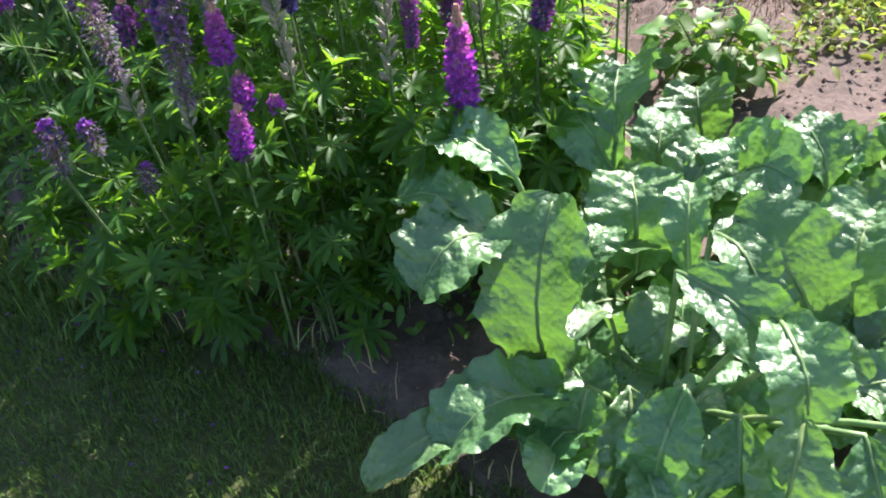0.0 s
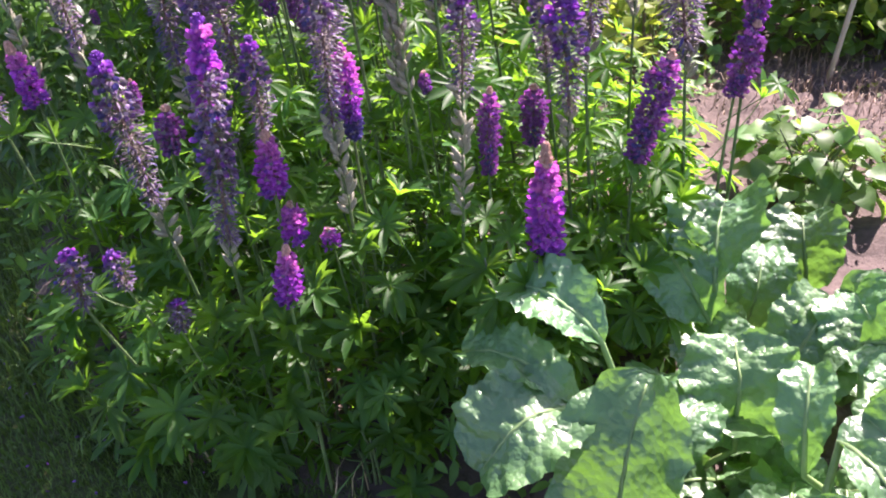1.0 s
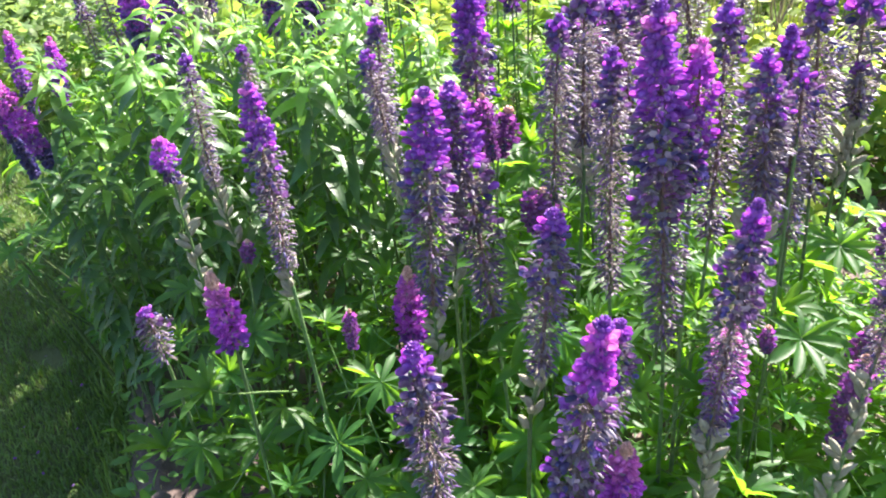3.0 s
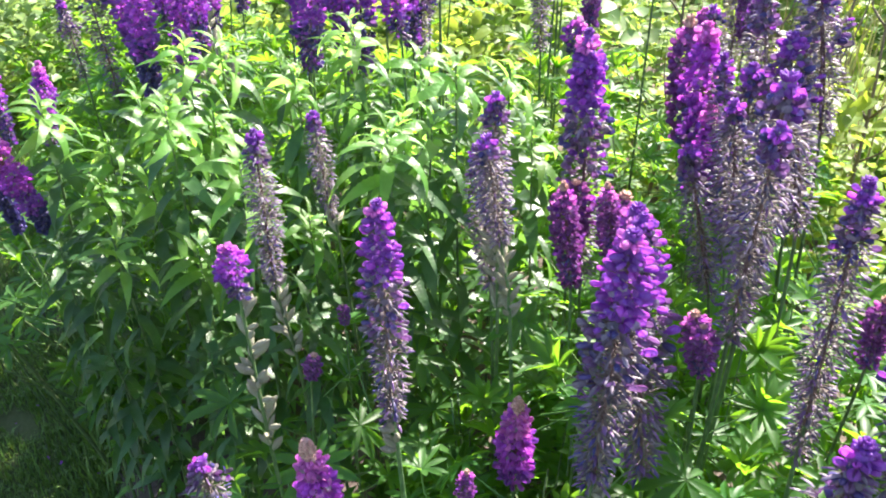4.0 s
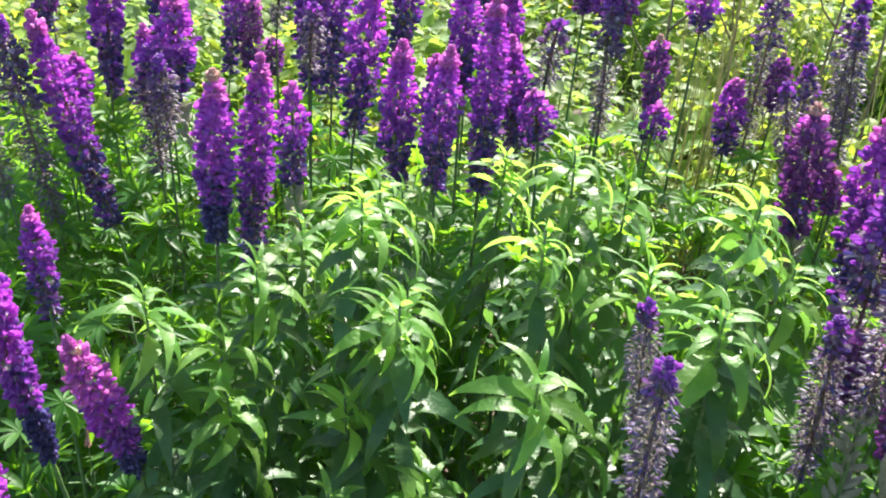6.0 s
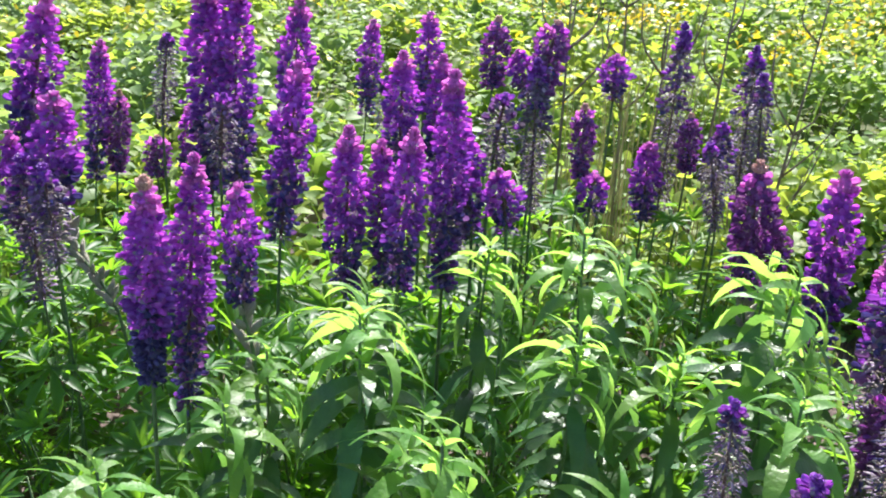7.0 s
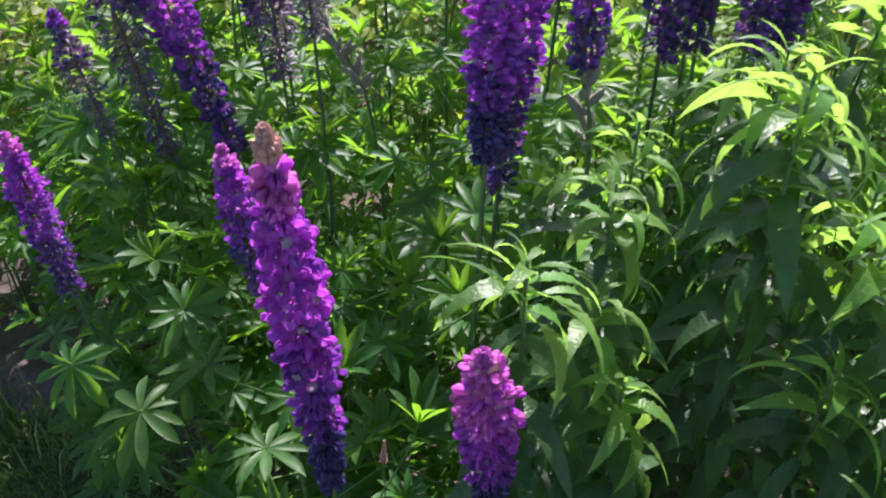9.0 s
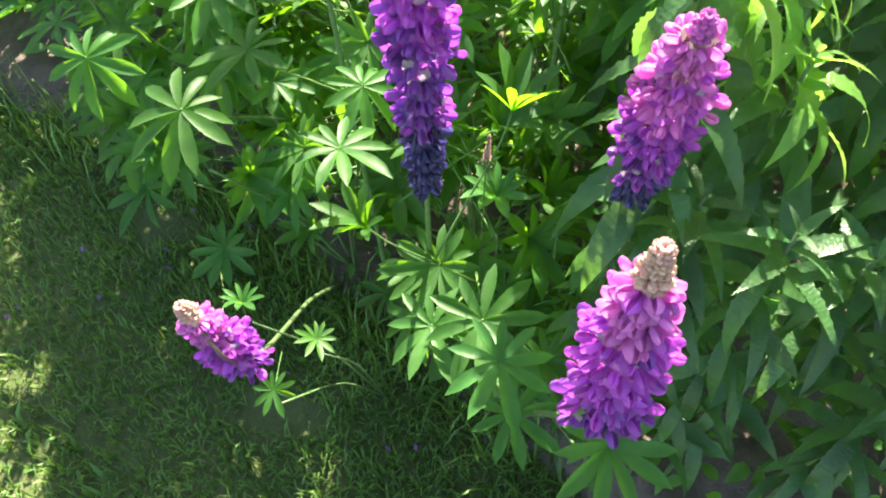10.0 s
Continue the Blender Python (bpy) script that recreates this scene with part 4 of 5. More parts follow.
def beet_leaf(base, tip, width, arch):
    """A large blistered leaf from base to tip with a pale rib that runs down to the nearest crown."""
    base, tip = Vector(base), Vector(tip)
    at = min(range(4), key=lambda i: (Vector((*BEET_ROOTS[i], 0)) - (base + tip) * 0.5).xy.length)
    foot = Vector((*BEET_ROOTS[at], 0.0))
    along = tip - base
    hint = Vector((R.uniform(-0.5, 0.3), -0.40 + R.uniform(-0.3, 0.3), 1.0))
    side = along.cross(hint).normalized()
    up = side.cross(along).normalized()
    mid = base.lerp(tip, 0.55) + up * (arch + 0.14) * along.length * 1.1 + Vector((0, 0, 0.03))
    base -= up * 0.02
    rows, cols = 44, 20
    verts, faces = [], []
    ph = R.uniform(0, 20)
    for i in range(rows + 1):
        u = i / rows
        c = base * (1 - u) ** 2 + mid * 2 * u * (1 - u) + tip * u * u
        tang = ((mid - base) * (1 - u) + (tip - mid) * u).normalized()
        nrm = side.cross(tang).normalized()
        w = max(beet_blade(u), 0.03) * width * (1 + 0.04 * math.sin(u * 17 + ph) + 0.025 * math.sin(u * 61 + ph) + 0.02 * math.sin(u * 97))
        for j in range(cols + 1):
            v = 2 * j / cols - 1
            blister = 0.07 * width * noise.noise((u * 2.6 + ph, v * 1.5, ph)) + 0.022 * width * noise.noise((u * 9 + ph, v * 5, 5)) + 0.018 * width * noise.noise((u * 21 + ph, v * 10, 3))
            ruffle = width * abs(v) ** 3 * (0.06 * math.sin(u * 19 + ph + (2 if v > 0 else 0)) + 0.035 * math.sin(u * 47 + ph * 2 + (1 if v > 0 else 0)))
            vein = -0.03 * width * max(0, math.cos(u * 34 - abs(v) * 9)) * (1 - abs(v)) * (abs(v) > 0.08)
            trough = 0.16 * width * abs(v) ** 1.3
            verts.append(c + side * v * w + nrm * (blister + ruffle + vein + trough) * min(1, w / width * 4) - foot)
    n = cols + 1
    for i in range(rows):
        for j in range(cols):
            a = i * n + j
            faces.append((a, a + 1, a + n + 1, a + n))
    s = Shape()
    s.add(verts, faces)
    line = [verts_at for verts_at in (Vector(verts[i * n + cols // 2]) for i in range(0, rows - 1, 2))]
    low = Vector((R.uniform(-0.03, 0.03), R.uniform(-0.03, 0.03), 0.0))
    stalk = curve_points([low, low.lerp(line[0], 0.55) + Vector((0, 0, 0.03)), line[0]], 6)[:-1] + [p - up * 0.001 for p in line]
    tube(s, stalk, [0.007 - 0.005 * i / (len(stalk) - 1) for i in range(len(stalk))], 6, 1)
    part("leaf", s.mesh("leaf", [BEET_LEAF, BEET_RIB]), BEETS[at])


beet_leaf((1.505, 0.152, 0.071), (1.520, 0.297, 0.453), 0.219, .15)
beet_leaf((1.413, 0.300, 0.370), (1.270, 0.140, 0.320), 0.200, .2)
beet_leaf((1.400, 0.300, 0.370), (1.185, 0.330, 0.400), 0.115, .1)
beet_leaf((1.430, 0.370, 0.450), (1.250, 0.420, 0.490), 0.135, .15)
beet_leaf((1.590, 0.640, 0.400), (1.600, 0.830, 0.455), 0.205, .1)
beet_leaf((1.593, 0.633, 0.296), (1.474, 0.731, 0.406), 0.154, .2)
beet_leaf((1.795, 0.968, 0.141), (1.770, 1.099, 0.260), 0.192, .2)
beet_leaf((1.731, 0.579, 0.186), (1.826, 0.752, 0.288), 0.166, .15)
beet_leaf((1.765, 0.291, 0.294), (1.768, 0.432, 0.402), 0.092, .1)
beet_leaf((1.670, 0.395, 0.200), (1.639, 0.524, 0.362), 0.208, .1)
beet_leaf((1.754, 0.133, 0.424), (1.938, 0.058, 0.275), 0.124, .35)
beet_leaf((1.810, 0.254, 0.427), (1.897, 0.144, 0.326), 0.090, .25)
beet_leaf((2.023, 0.294, 0.144), (1.841, 0.369, 0.372), 0.220, .25)
beet_leaf((2.070, 0.325, 0.181), (2.106, 0.478, 0.336), 0.208, .2)
beet_leaf((1.934, 0.639, 0.218), (1.854, 0.751, 0.319), 0.189, .2)
beet_leaf((1.575, 0.095, 0.130), (1.350, -0.085, 0.120), 0.185, .25)
beet_leaf((1.908, 0.053, 0.411), (1.955, -0.071, 0.313), 0.134, .3)
beet_leaf((1.936, 0.095, 0.305), (2.039, -0.009, 0.347), 0.071, .3)
beet_leaf((1.652, 0.204, 0.183), (1.580, 0.039, 0.333), 0.066, .2)
beet_leaf((1.440, 0.077, 0.040), (1.218, -0.142, 0.078), 0.102, .25)
beet_leaf((1.852, 0.597, 0.331), (1.977, 0.502, 0.359), 0.157, .2)
beet_leaf((2.063, 0.687, 0.239), (1.975, 0.795, 0.338), 0.138, .2)
beet_leaf((1.537, 0.246, 0.253), (1.603, 0.409, 0.303), 0.123, .1)
# leaves that hang down over the shaded front
for x, y, z, dx, w in ((1.60, 0.07, 0.17, -0.02, 0.12), (1.68, 0.03, 0.22, 0.03, 0.14), (1.77, 0.02, 0.25, -0.04, 0.14), (1.86, -0.01, 0.22, 0.04, 0.15), (1.96, -0.02, 0.25, -0.02, 0.14), (2.06, -0.02, 0.22, 0.05, 0.15), (2.17, -0.01, 0.24, 0.03, 0.15), (1.72, -0.04, 0.12, 0.02, 0.12), (1.90, -0.07, 0.13, -0.03, 0.12), (2.08, -0.09, 0.14, 0.02, 0.13)):
    beet_leaf((x, y, z), (x + dx, y - 0.07, max(z - 0.19, 0.03)), w, 0.12)
for k in range(46):
    x, y = R.uniform(1.5, 2.5), R.uniform(0.3, 0.95)
    a = R.uniform(0, 6.28)
    beet_leaf((x, y, R.uniform(0.06, 0.16)), (x + math.cos(a) * 0.17, y + math.sin(a) * 0.17, R.uniform(0.10, 0.27)), R.uniform(0.12, 0.18), 0.3)


for k in range(60):
    x, y = R.uniform(1.45, 2.35), R.uniform(-0.04, 0.5)
    a = R.uniform(0, 6.28)
    beet_leaf((x, y, R.uniform(0.05, 0.12)), (x + math.cos(a) * 0.14, y + math.sin(a) * 0.14, R.uniform(0.08, 0.17)), R.uniform(0.10, 0.15), 0.2)


# ---- broad-leaved young vegetables on the bare soil ----
def ovate(u):
    return math.sin(math.pi * min(1.0, u) ** 0.6) ** 0.9 * 0.5


def broad_leaf_mesh(seed):
    rnd, s = random.Random(seed), Shape()
    blade(s, Matrix.Identity(4), 0.07, 0.062, ovate, rnd.uniform(0.4, 1.1), 0.25, 7, 0, 0.03, 0.03, rnd)
    tube(s, [Vector((0.002, 0, 0)), Vector((-0.03, 0, -0.02)), Vector((-0.055, 0, -0.055))], [0.0012, 0.0013, 0.0015], 4, 1)
    return s.mesh("leaf", [BROAD_LEAF, PETIOLE])


BROAD = [broad_leaf_mesh(i) for i in range(4)]


def vegetable(x, y, h, spread, count):
    ob = root("bean_plant", (x, y, 0), "young broad-leaved vegetable plant on bare soil", "vegetable", "young vegetables")
    for k in range(5):
        s, a = Shape(), R.uniform(0, 6.28)
        tube(s, curve_points([(0, 0, 0), (math.cos(a) * spread * 0.35, math.sin(a) * spread * 0.35, h * 0.55), (math.cos(a) * spread * 0.7, math.sin(a) * spread * 0.7, h * 0.9)], 5), [0.004 - 0.0004 * i for i in range(6)], 5)
        part("stem", s.mesh("stem", [STEM]), ob)
    for k in range(count):
        a, q = R.uniform(0, 6.28), math.sqrt(R.random())
        at = Vector((math.cos(a) * q * spread, math.sin(a) * q * spread, h * (1 - 0.5 * q * q) * R.uniform(0.35, 1.0)))
        m = Matrix.Translation(at) @ Matrix.Rotation(a + R.uniform(-0.6, 0.6), 4, "Z") @ Matrix.Rotation(R.uniform(-0.4, 0.6), 4, "Y") @ Matrix.Rotation(R.uniform(-0.4, 0.4), 4, "X") @ Matrix.Scale(R.uniform(0.8, 1.35), 4)
        part("leaf", R.choice(BROAD), ob, m)


for x, y, h, sp, n in ((1.80, 1.55, 0.32, 0.18, 120), (2.35, 0.95, 0.34, 0.16, 44), (2.62, 1.45, 0.30, 0.16, 40), (2.45, 2.55, 0.30, 0.2, 36), (1.30, 2.45, 0.30, 0.18, 30)):
    vegetable(x, y, h, sp, n)


# ---- the weedy field beyond ----
def scatter(name, label, category, mats, count, place, size, seed, droop=0.5, ratio=0.5):
    """Very many small folded leaves as one mesh; place(rnd) gives x, y, z and a colour slot."""
    g = np.random.default_rng(seed)
    rnd = random.Random(seed)
    base = [place(rnd) for _ in range(count)]
    P = np.array([b[:3] for b in base])
    slot = np.array([b[3] for b in base])
    ln = g.uniform(*size, count) * np.array([b[4] for b in base])
    az, el, ro = g.uniform(0, 2 * np.pi, count), g.normal(0.15, droop, count), g.normal(0, 0.5, count)
    d = np.stack([np.cos(az) * np.cos(el), np.sin(az) * np.cos(el), np.sin(el)], 1)
    s = np.stack([-np.sin(az), np.cos(az), 0 * az], 1) * np.cos(ro)[:, None] + np.array([0, 0, 1]) * np.sin(ro)[:, None]
    w = ln * ratio * 0.5
    n = np.cross(d, s)
    end = P + d * ln[:, None] - np.array([0, 0, 0.25]) * ln[:, None]
    rings = [P]
    for u, half in ((0.14, 0.72), (0.45, 1.0), (0.78, 0.58)):
        c = P + d * (ln * u)[:, None] - np.array([0, 0, 0.25]) * (ln * u * u)[:, None]
        cup = n * (w * half * 0.3)[:, None]
        rings += [c + s * (w * half)[:, None] + cup, c, c - s * (w * half)[:, None] + cup]
    V = np.stack(rings + [end], 1).reshape(-1, 3)
    T = [[0, 1, 2], [0, 2, 3]] + [q for r in (1, 4) for q in ([r, r + 3, r + 4], [r, r + 4, r + 1], [r + 1, r + 4, r + 5], [r + 1, r + 5, r + 2])] + [[7, 10, 8], [8, 10, 9]]
    F = (np.array(T)[None] + 11 * np.arange(count)[:, None, None]).reshape(-1, 3)
    me = bpy.data.meshes.new(name)
    me.from_pydata(V.tolist(), [], F.tolist())
    for m in mats:
        me.materials.append(m)
    me.polygons.foreach_set("material_index", np.repeat(slot, 12))
    me.polygons.foreach_set("use_smooth", [True] * len(F))
    return tagged(new(name, me), label, category, kind="stuff")


def field_height(x, y):
    h = 0.34 + 0.30 * noise.noise((x * 0.9, y * 0.7, 1)) + 0.16 * noise.noise((x * 2.3, y * 2.1, 4))
    return max(0.05, h)


def clump_list(seed, count):
    """Plants of the field as domes: x, y, radius, height, leaf size."""
    rnd, out = random.Random(seed), []
    while len(out) < count:
        y = 2.1 + 13.9 * rnd.random() ** 1.7
        x = rnd.uniform(-3.5 - 0.35 * y, 2.5 + 0.75 * y)
        bare = y < 2.9 and x > 1.2 or (abs(x - 0.3) < 0.25 and abs(y - 4.3) < 0.45)
        if (y < 2.6 and rnd.random() < 0.5) or (x < -0.9 and y < 2.45):
            continue
        if not bare and noise.noise((x * 0.8, y * 0.8, 7)) > -0.40:
            far = 1 + 0.10 * max(0.0, y - 3)
            out.append((x, y, rnd.uniform(0.16, 0.34) * far, field_height(x, y) * rnd.uniform(0.8, 1.35) + (0.22 if y < 3.0 else 0.06) + (0.24 if x < -0.3 and y < 3.8 else 0.0), rnd.choice((0.75, 1.0, 1.0, 1.3)) * (0.85 + 0.15 * far) * (0.60 if y < 3.6 else 1.0)))
    return out


CLUMPS = clump_list(21, 640)


def field_place(rnd):
    cx, cy, r, h, size = rnd.choice(CLUMPS)
    a, q = rnd.uniform(0, 6.28), math.sqrt(rnd.random())
    tone = noise.noise((cx * 1.1, cy * 1.1, 12))
    return cx + math.cos(a) * q * r, cy + math.sin(a) * q * r, max(0.02, h * (1 - 0.6 * q * q) * (1 - 0.65 * rnd.random() ** 2.2)), (1 if tone - 0.12 * cx > 0.18 else 2 if tone < -0.12 else 0), size


scatter("field_weeds", "dense sunlit weeds and green crop leaves", "weeds", [FIELD_LEAF, FIELD_PALE, FIELD_LIME], 54000, field_place, (0.060, 0.112), 3, 0.36, 0.72)


def carpet_place(rnd):
    y = 2.7 + 12 * rnd.random() ** 1.5
    x = rnd.uniform(-3.0 - 0.3 * y, 2.0 + 0.75 * y)
    if y < 3.3 and x > 1.1:
        y += 0.9
    return x, y, rnd.uniform(0.02, 0.16) + 0.1 * max(0.0, noise.noise((x * 1.7, y * 1.7, 3))), rnd.choice((0, 0, 2)), 1.0 + 0.07 * max(0.0, y - 3)


scatter("field_carpet", "low sunlit weeds covering the field floor", "weeds", [FIELD_LEAF, FIELD_PALE, FIELD_LIME], 22000, carpet_place, (0.05, 0.095), 23, 0.4, 0.6)


def flower_place(rnd):
    while True:
        y = 4.2 + 11 * rnd.random() ** 1.2
        x = rnd.uniform(-3.0, 2.5 + 0.75 * y)
        if rnd.random() < 0.04 + 0.96 * (noise.noise((x * 0.6, y * 0.6, 9)) > 0.12) * min(1, max(0, (x - 1.3) / 2.5)):
            return x, y, field_height(x, y) * 1.1 + rnd.uniform(0.05, 0.22), 0, 0.8 + 0.1 * y


scatter("yellow_wildflowers", "small bright yellow wildflowers over the weeds", "wildflowers", [YELLOW], 3400, flower_place, (0.022, 0.04), 5, 0.7, 0.9)


def hedge_place(rnd):
    a, q = rnd.uniform(0, 6.28), rnd.random() ** 0.5
    k = rnd.choice(((1.85, 2.86, 0.55), (2.45, 2.95, 0.62), (3.1, 3.05, 0.7), (3.8, 3.2, 0.8), (4.5, 4.4, 1.0), (1.9, 4.3, 0.6)))
    x, y = k[0] + math.cos(a) * q * 0.62, k[1] + math.sin(a) * q * 0.42
    # upper leaves get the lime slot: sunlight on the tops put into colour
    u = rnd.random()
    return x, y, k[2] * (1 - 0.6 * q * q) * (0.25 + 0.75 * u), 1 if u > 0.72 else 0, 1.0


scatter("currant_bushes", "leafy green bushes, tops coloured as if sunlit, behind the soil", "bushes", [BROAD_LEAF, FIELD_LIME], 12000, hedge_place, (0.04, 0.07), 6, 0.5, 0.8)


def under_place(rnd):
    while True:
        x, y = rnd.uniform(-1.2, 1.5), rnd.uniform(0.25, 2.5)
        if y > edge(x) + 0.06:
            return x, y, 0.02 + 0.30 * rnd.random() ** 1.5, 0, 1.0


scatter("undergrowth", "small shaded weed leaves under the flowers", "weeds", [BROAD_LEAF], 5200, under_place, (0.025, 0.05), 8, 0.5, 0.5)


def soil_weed_place(rnd):
    while True:
        x, y = rnd.uniform(1.85, 4.2), rnd.uniform(1.55, 3.3)
        lush = noise.noise((x * 1.6, y * 2.6, 6)) + 0.35 * (x - 2.5) - 0.25 * abs(y - 2.2)
        if lush > 0.02 or rnd.random() < 0.05:
            return x, y, 0.03 + rnd.random() * (0.05 + 0.10 * max(0.0, lush)), rnd.choice((0, 1)), 1.0


scatter("soil_weeds", "low sunlit yellow-green weeds on the dry soil", "weeds", [FIELD_LEAF, FIELD_LIME], 5200, soil_weed_place, (0.025, 0.055), 9, 0.5, 0.45)


def clods(count, seed):
    """Crumbs and lumps of dry earth lying on the bed."""
    g = np.random.default_rng(seed)
    x, y = g.uniform(1.15, 5.6, count), g.uniform(0.2, 2.75, count)
    r = 0.003 + 0.012 * g.random(count) ** 3
    P = np.stack([x, y, 0.030 + 0.02 * g.random(count)], 1)
    dirs = np.array([[1, 0, 0], [0, 1, 0], [-1, 0, 0], [0, -1, 0], [0, 0, 0.8], [0, 0, -0.8]])
    V = (P[:, None, :] + dirs[None] * r[:, None, None] * g.uniform(0.6, 1.3, (count, 6, 1))).reshape(-1, 3)
    T = [[0, 1, 4], [1, 2, 4], [2, 3, 4], [3, 0, 4], [1, 0, 5], [2, 1, 5], [3, 2, 5], [0, 3, 5]]
    F = (np.array(T)[None] + 6 * np.arange(count)[:, None, None]).reshape(-1, 3)
    me = bpy.data.meshes.new("soil_crumbs")
    me.from_pydata(V.tolist(), [], F.tolist())
    me.materials.append(SOIL)
    tagged(new("soil_crumbs", me), "crumbs and lumps of dry brown soil", "soil", kind="stuff")


clods(5200, 19)


# ---- lawn ----
def grass(name, label, count, place, height, mats, seed, wide=0.0016, bend=0.6):
    g = np.random.default_rng(seed)
    rnd = random.Random(seed)
    P = np.array([place(rnd) for _ in range(count)])
    h = g.uniform(*height, count)
    az = g.uniform(0, 2 * np.pi, count)
    lean = np.abs(g.normal(0.0, bend, count))
    d = np.stack([np.cos(az), np.sin(az), 0 * az], 1)
    s = np.stack([-np.sin(az), np.cos(az), 0 * az], 1) * (g.uniform(0.7, 1.4, count) * wide)[:, None]
    up = np.array([0, 0, 1.0])
    mid = P + (d * (np.sin(lean * 0.5) * h * 0.55)[:, None] + up * (np.cos(lean * 0.5) * h * 0.55)[:, None])
    end = mid + (d * (np.sin(lean * 1.6) * h * 0.5)[:, None] + up * (np.cos(lean * 1.6) * h * 0.5)[:, None])
    V = np.stack([P - s, P + s, mid - s * 0.8, mid + s * 0.8, end], 1).reshape(-1, 3)
    F = (np.array([[0, 1, 3], [0, 3, 2], [2, 3, 4]])[None] + 5 * np.arange(count)[:, None, None]).reshape(-1, 3)
    me = bpy.data.meshes.new(name)
    me.from_pydata(V.tolist(), [], F.tolist())
    for m in mats:
        me.materials.append(m)
    me.polygons.foreach_set("use_smooth", [True] * len(F))
    return tagged(new(name, me), label, "grass", kind="stuff")


def lawn_place(rnd):
    while True:
        x = rnd.gauss(-0.5, 1.0) if rnd.random() < 0.5 else rnd.uniform(-2.6, 1.7)
        y = edge(x) + 0.10 - 1.7 * rnd.random() ** 1.5
        if noise.noise((x * 5, y * 5, 2)) > -0.6 + 0.4 * rnd.random() * (y > edge(x) - 0.15):
            return x, y, 0.0


grass("lawn_grass", "short mown green lawn grass in shade", 115000, lawn_place, (0.014, 0.040), [GRASS], 11, 0.0015, 0.85)


def far_lawn_place(rnd):
    while True:
        x, y = rnd.uniform(-7, 7.5), rnd.uniform(-6, 5.5)
        near = -2.2 < x < 1.3 and y > edge(x) - 0.6
        if not near and (y < edge(x) + 0.03 or x > 6.2 + 0.3 * noise.noise((y, 2, 2))):
            return x, y, 0.0


grass("wide_lawn_grass", "mown lawn grass round the flower bed", 130000, far_lawn_place, (0.025, 0.055), [GRASS], 18, 0.0038, 0.7)


def tall_place(rnd):
    x = rnd.uniform(-1.5, 0.3)
    return x, edge(x) + rnd.gauss(0.0, 0.05), 0.0


grass("edge_grass", "longer unmown grass along the bed edge", 850, tall_place, (0.05, 0.14), [GRASS], 12, 0.0018, 0.9)


def straw_place(rnd):
    return rnd.gauss(1.80, 0.32), rnd.gauss(2.28, 0.16), rnd.uniform(0.02, 0.06)


grass("dry_straw", "dry pale straw and dead stalks on soil", 1300, straw_place, (0.025, 0.09), [LITTER], 13, 0.0018, 1.9)


def litter_place(rnd):
    x = rnd.uniform(-0.2, 1.5)
    return x, edge(x) + abs(rnd.gauss(0.0, 0.12)), 0.03


grass("dead_litter", "dry stalk litter under the lupins", 130, litter_place, (0.04, 0.12), [DRY], 14, 0.0014, 1.9)


def field_grass_place(rnd):
    y = 3.2 + 6 * rnd.random() ** 1.5
    return rnd.uniform(-2, 2.2 + 0.7 * y), y, 0.0


grass("field_grass", "tall sunlit grass stems in the field", 1600, field_grass_place, (0.3, 0.65), [GRASS, DRY], 15, 0.0025, 0.5)


def reed_place(rnd):
    return rnd.uniform(0.70, 1.30), rnd.uniform(2.35, 3.1), 0.0


grass("dry_weed_stems", "tall thin olive weed stems behind the bed", 130, reed_place, (0.8, 1.25), [DEAD_GREEN], 16, 0.0026, 0.16)


def petal_place(rnd):
    x = rnd.uniform(-1.5, 0.9)
    return x, edge(x) + 0.05 - 0.5 * rnd.random() ** 1.2, 0.022, 0, 1.0


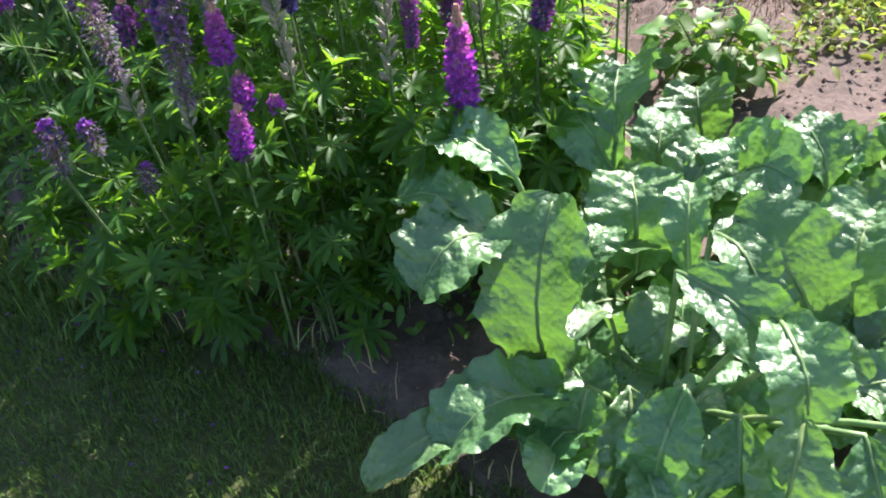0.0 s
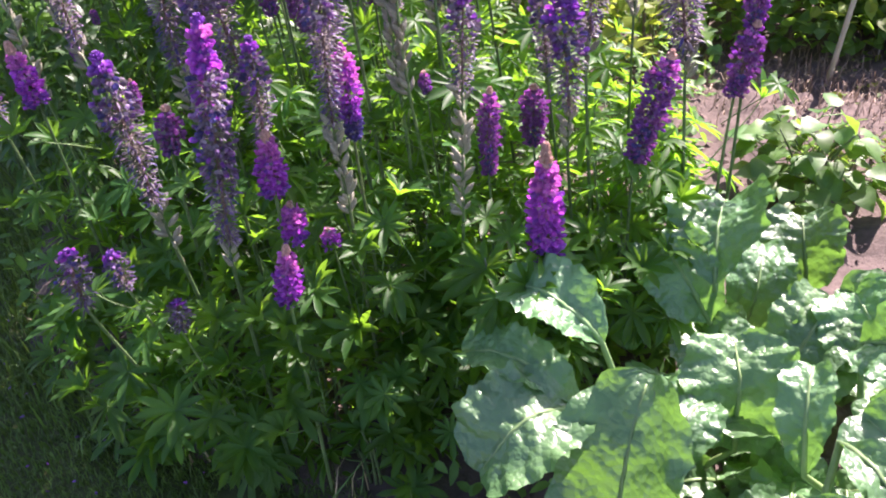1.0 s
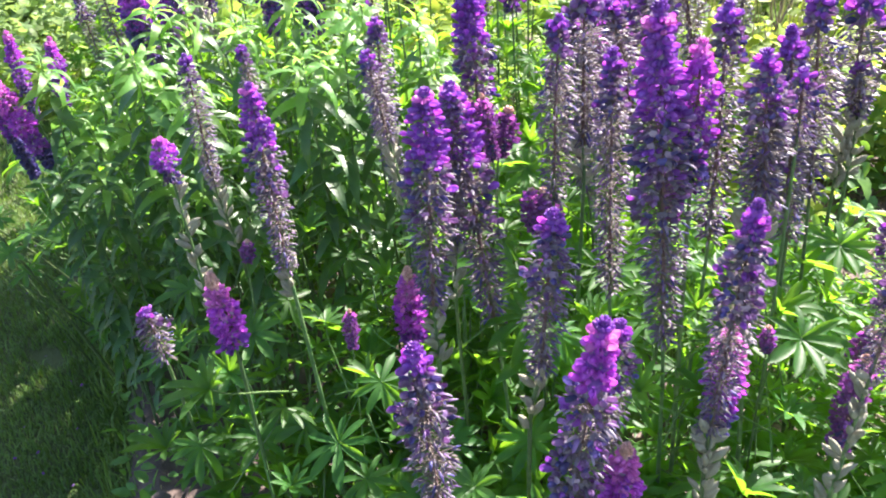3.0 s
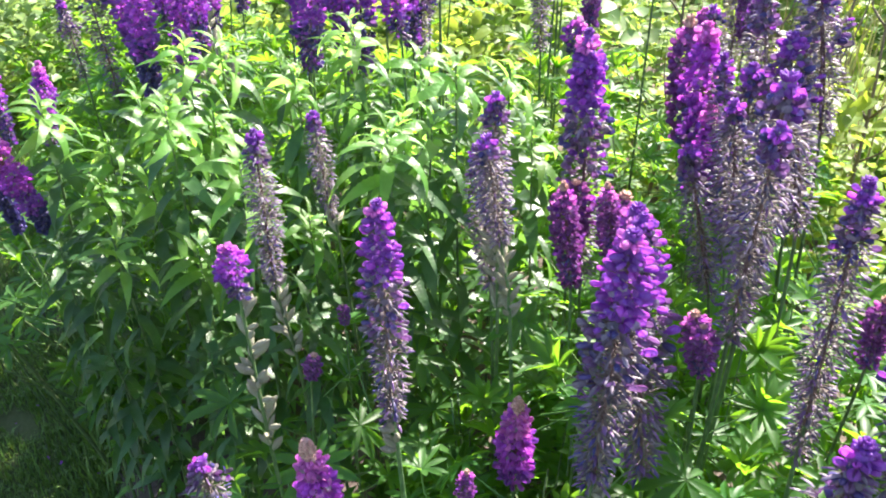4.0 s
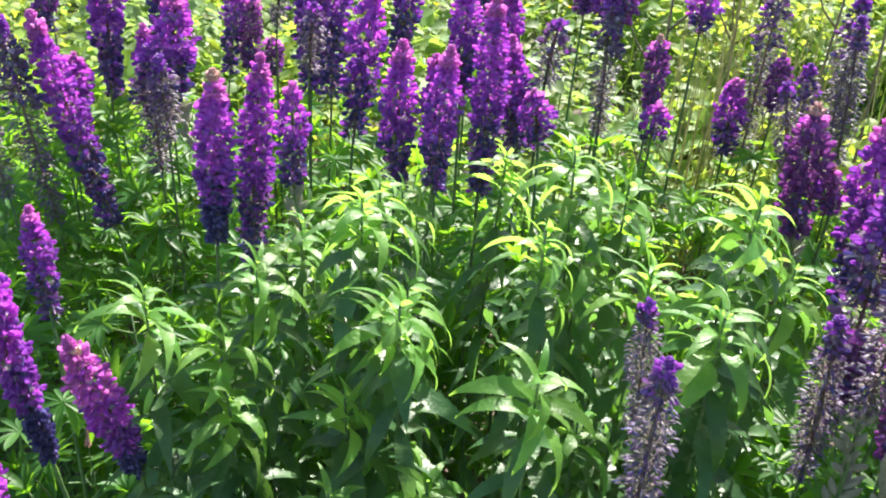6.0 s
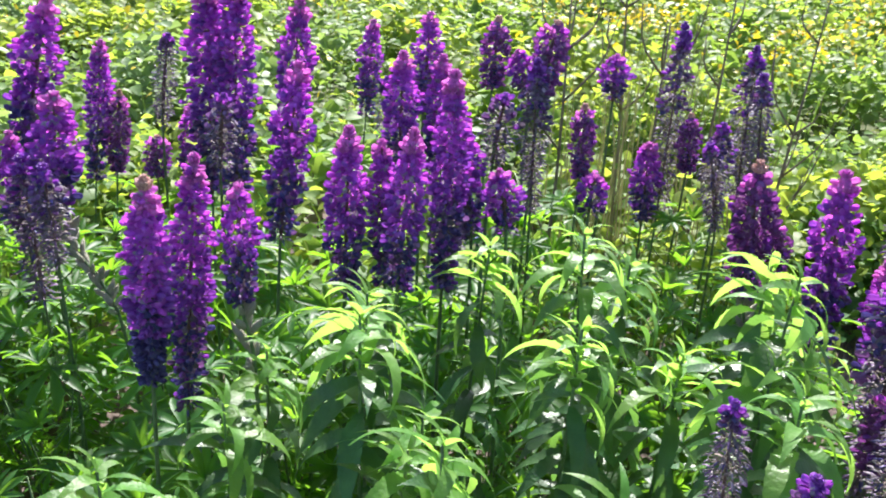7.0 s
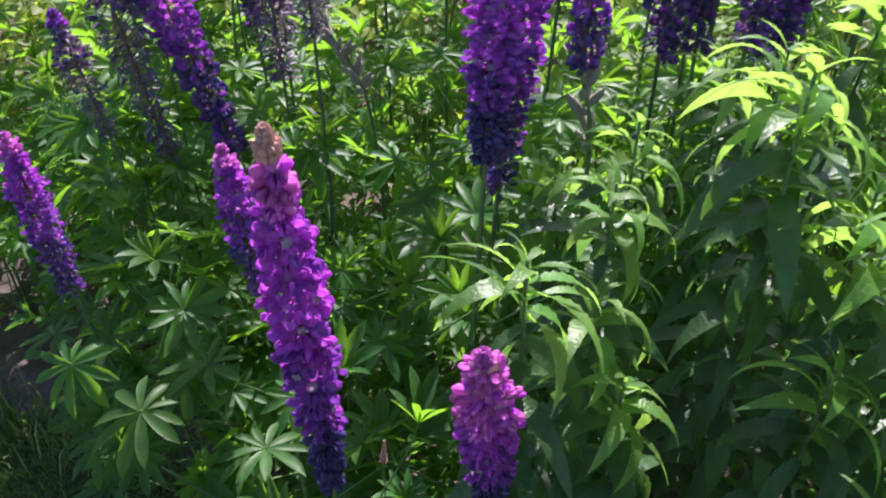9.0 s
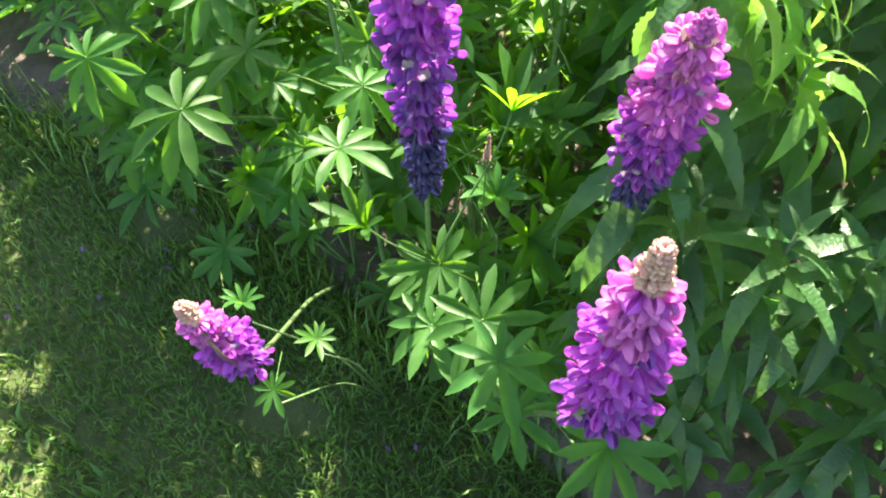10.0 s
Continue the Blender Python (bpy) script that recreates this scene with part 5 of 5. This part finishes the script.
scatter("fallen_petals", "fallen violet lupin petals on the lawn", "petals", [VIOLET], 90, petal_place, (0.008, 0.013), 17, 0.3, 0.6)


# ---- dead branching stems and a leaning stake ----
def dead_stem(x, y, h, lean, seed):
    rnd = random.Random(seed)
    ob = root("dead_stem", (x, y, 0), "bare brown branching dead plant stem", "dead stem", "dead stems behind the lupins")
    tip = Vector((lean[0], lean[1], h))
    pts = curve_points([(0, 0, 0), tip * 0.5 + Vector((0.02, 0, 0)), tip], 8)
    s = Shape()
    tube(s, pts, [0.008 - 0.0007 * i for i in range(9)], 6)
    part("stalk", s.mesh("stalk", [TWIG]), ob)
    for k in range(7):
        i = rnd.randint(3, 7)
        a, ln = rnd.uniform(0, 6.28), rnd.uniform(0.12, 0.32)
        s = Shape()
        end = pts[i] + Vector((math.cos(a) * ln * 0.5, math.sin(a) * ln * 0.5, ln))
        line = curve_points([pts[i], pts[i].lerp(end, 0.5) + Vector((math.cos(a) * 0.03, math.sin(a) * 0.03, -0.01)), end], 5)
        tube(s, line, [0.0042 - 0.0006 * q for q in range(6)], 5)
        part("branch", s.mesh("branch", [TWIG]), ob)


for i, (x, y, h, lx, ly) in enumerate(((0.82, 2.45, 1.15, 0.05, 0.0), (1.05, 2.55, 1.25, 0.10, 0.05), (1.22, 2.4, 1.1, -0.05, 0.0), (0.62, 2.6, 1.2, 0.02, 0.0), (1.42, 2.7, 1.2, 0.12, 0.0), (0.95, 2.8, 1.3, -0.06, 0.0))):
    dead_stem(x, y, h, (lx, ly), 30 + i)


def stake(foot, top):
    ob = root("garden_stake", (*foot[:2], 0), "slim leaning weathered wooden garden stake", "stake")
    s = Shape()
    a, b = Vector((0, 0, -0.02)), Vector(top) - Vector((*foot[:2], 0))
    pts = curve_points([a, a.lerp(b, 0.5) + Vector((0.004, 0, 0)), b], 6)
    tube(s, pts, [0.009, 0.0088, 0.0087, 0.0086, 0.0085, 0.0084, 0.0082], 8)
    part("rod", s.mesh("rod", [WOOD]), ob)


stake((1.868, 2.3, 0), (1.975, 2.3, 1.0))
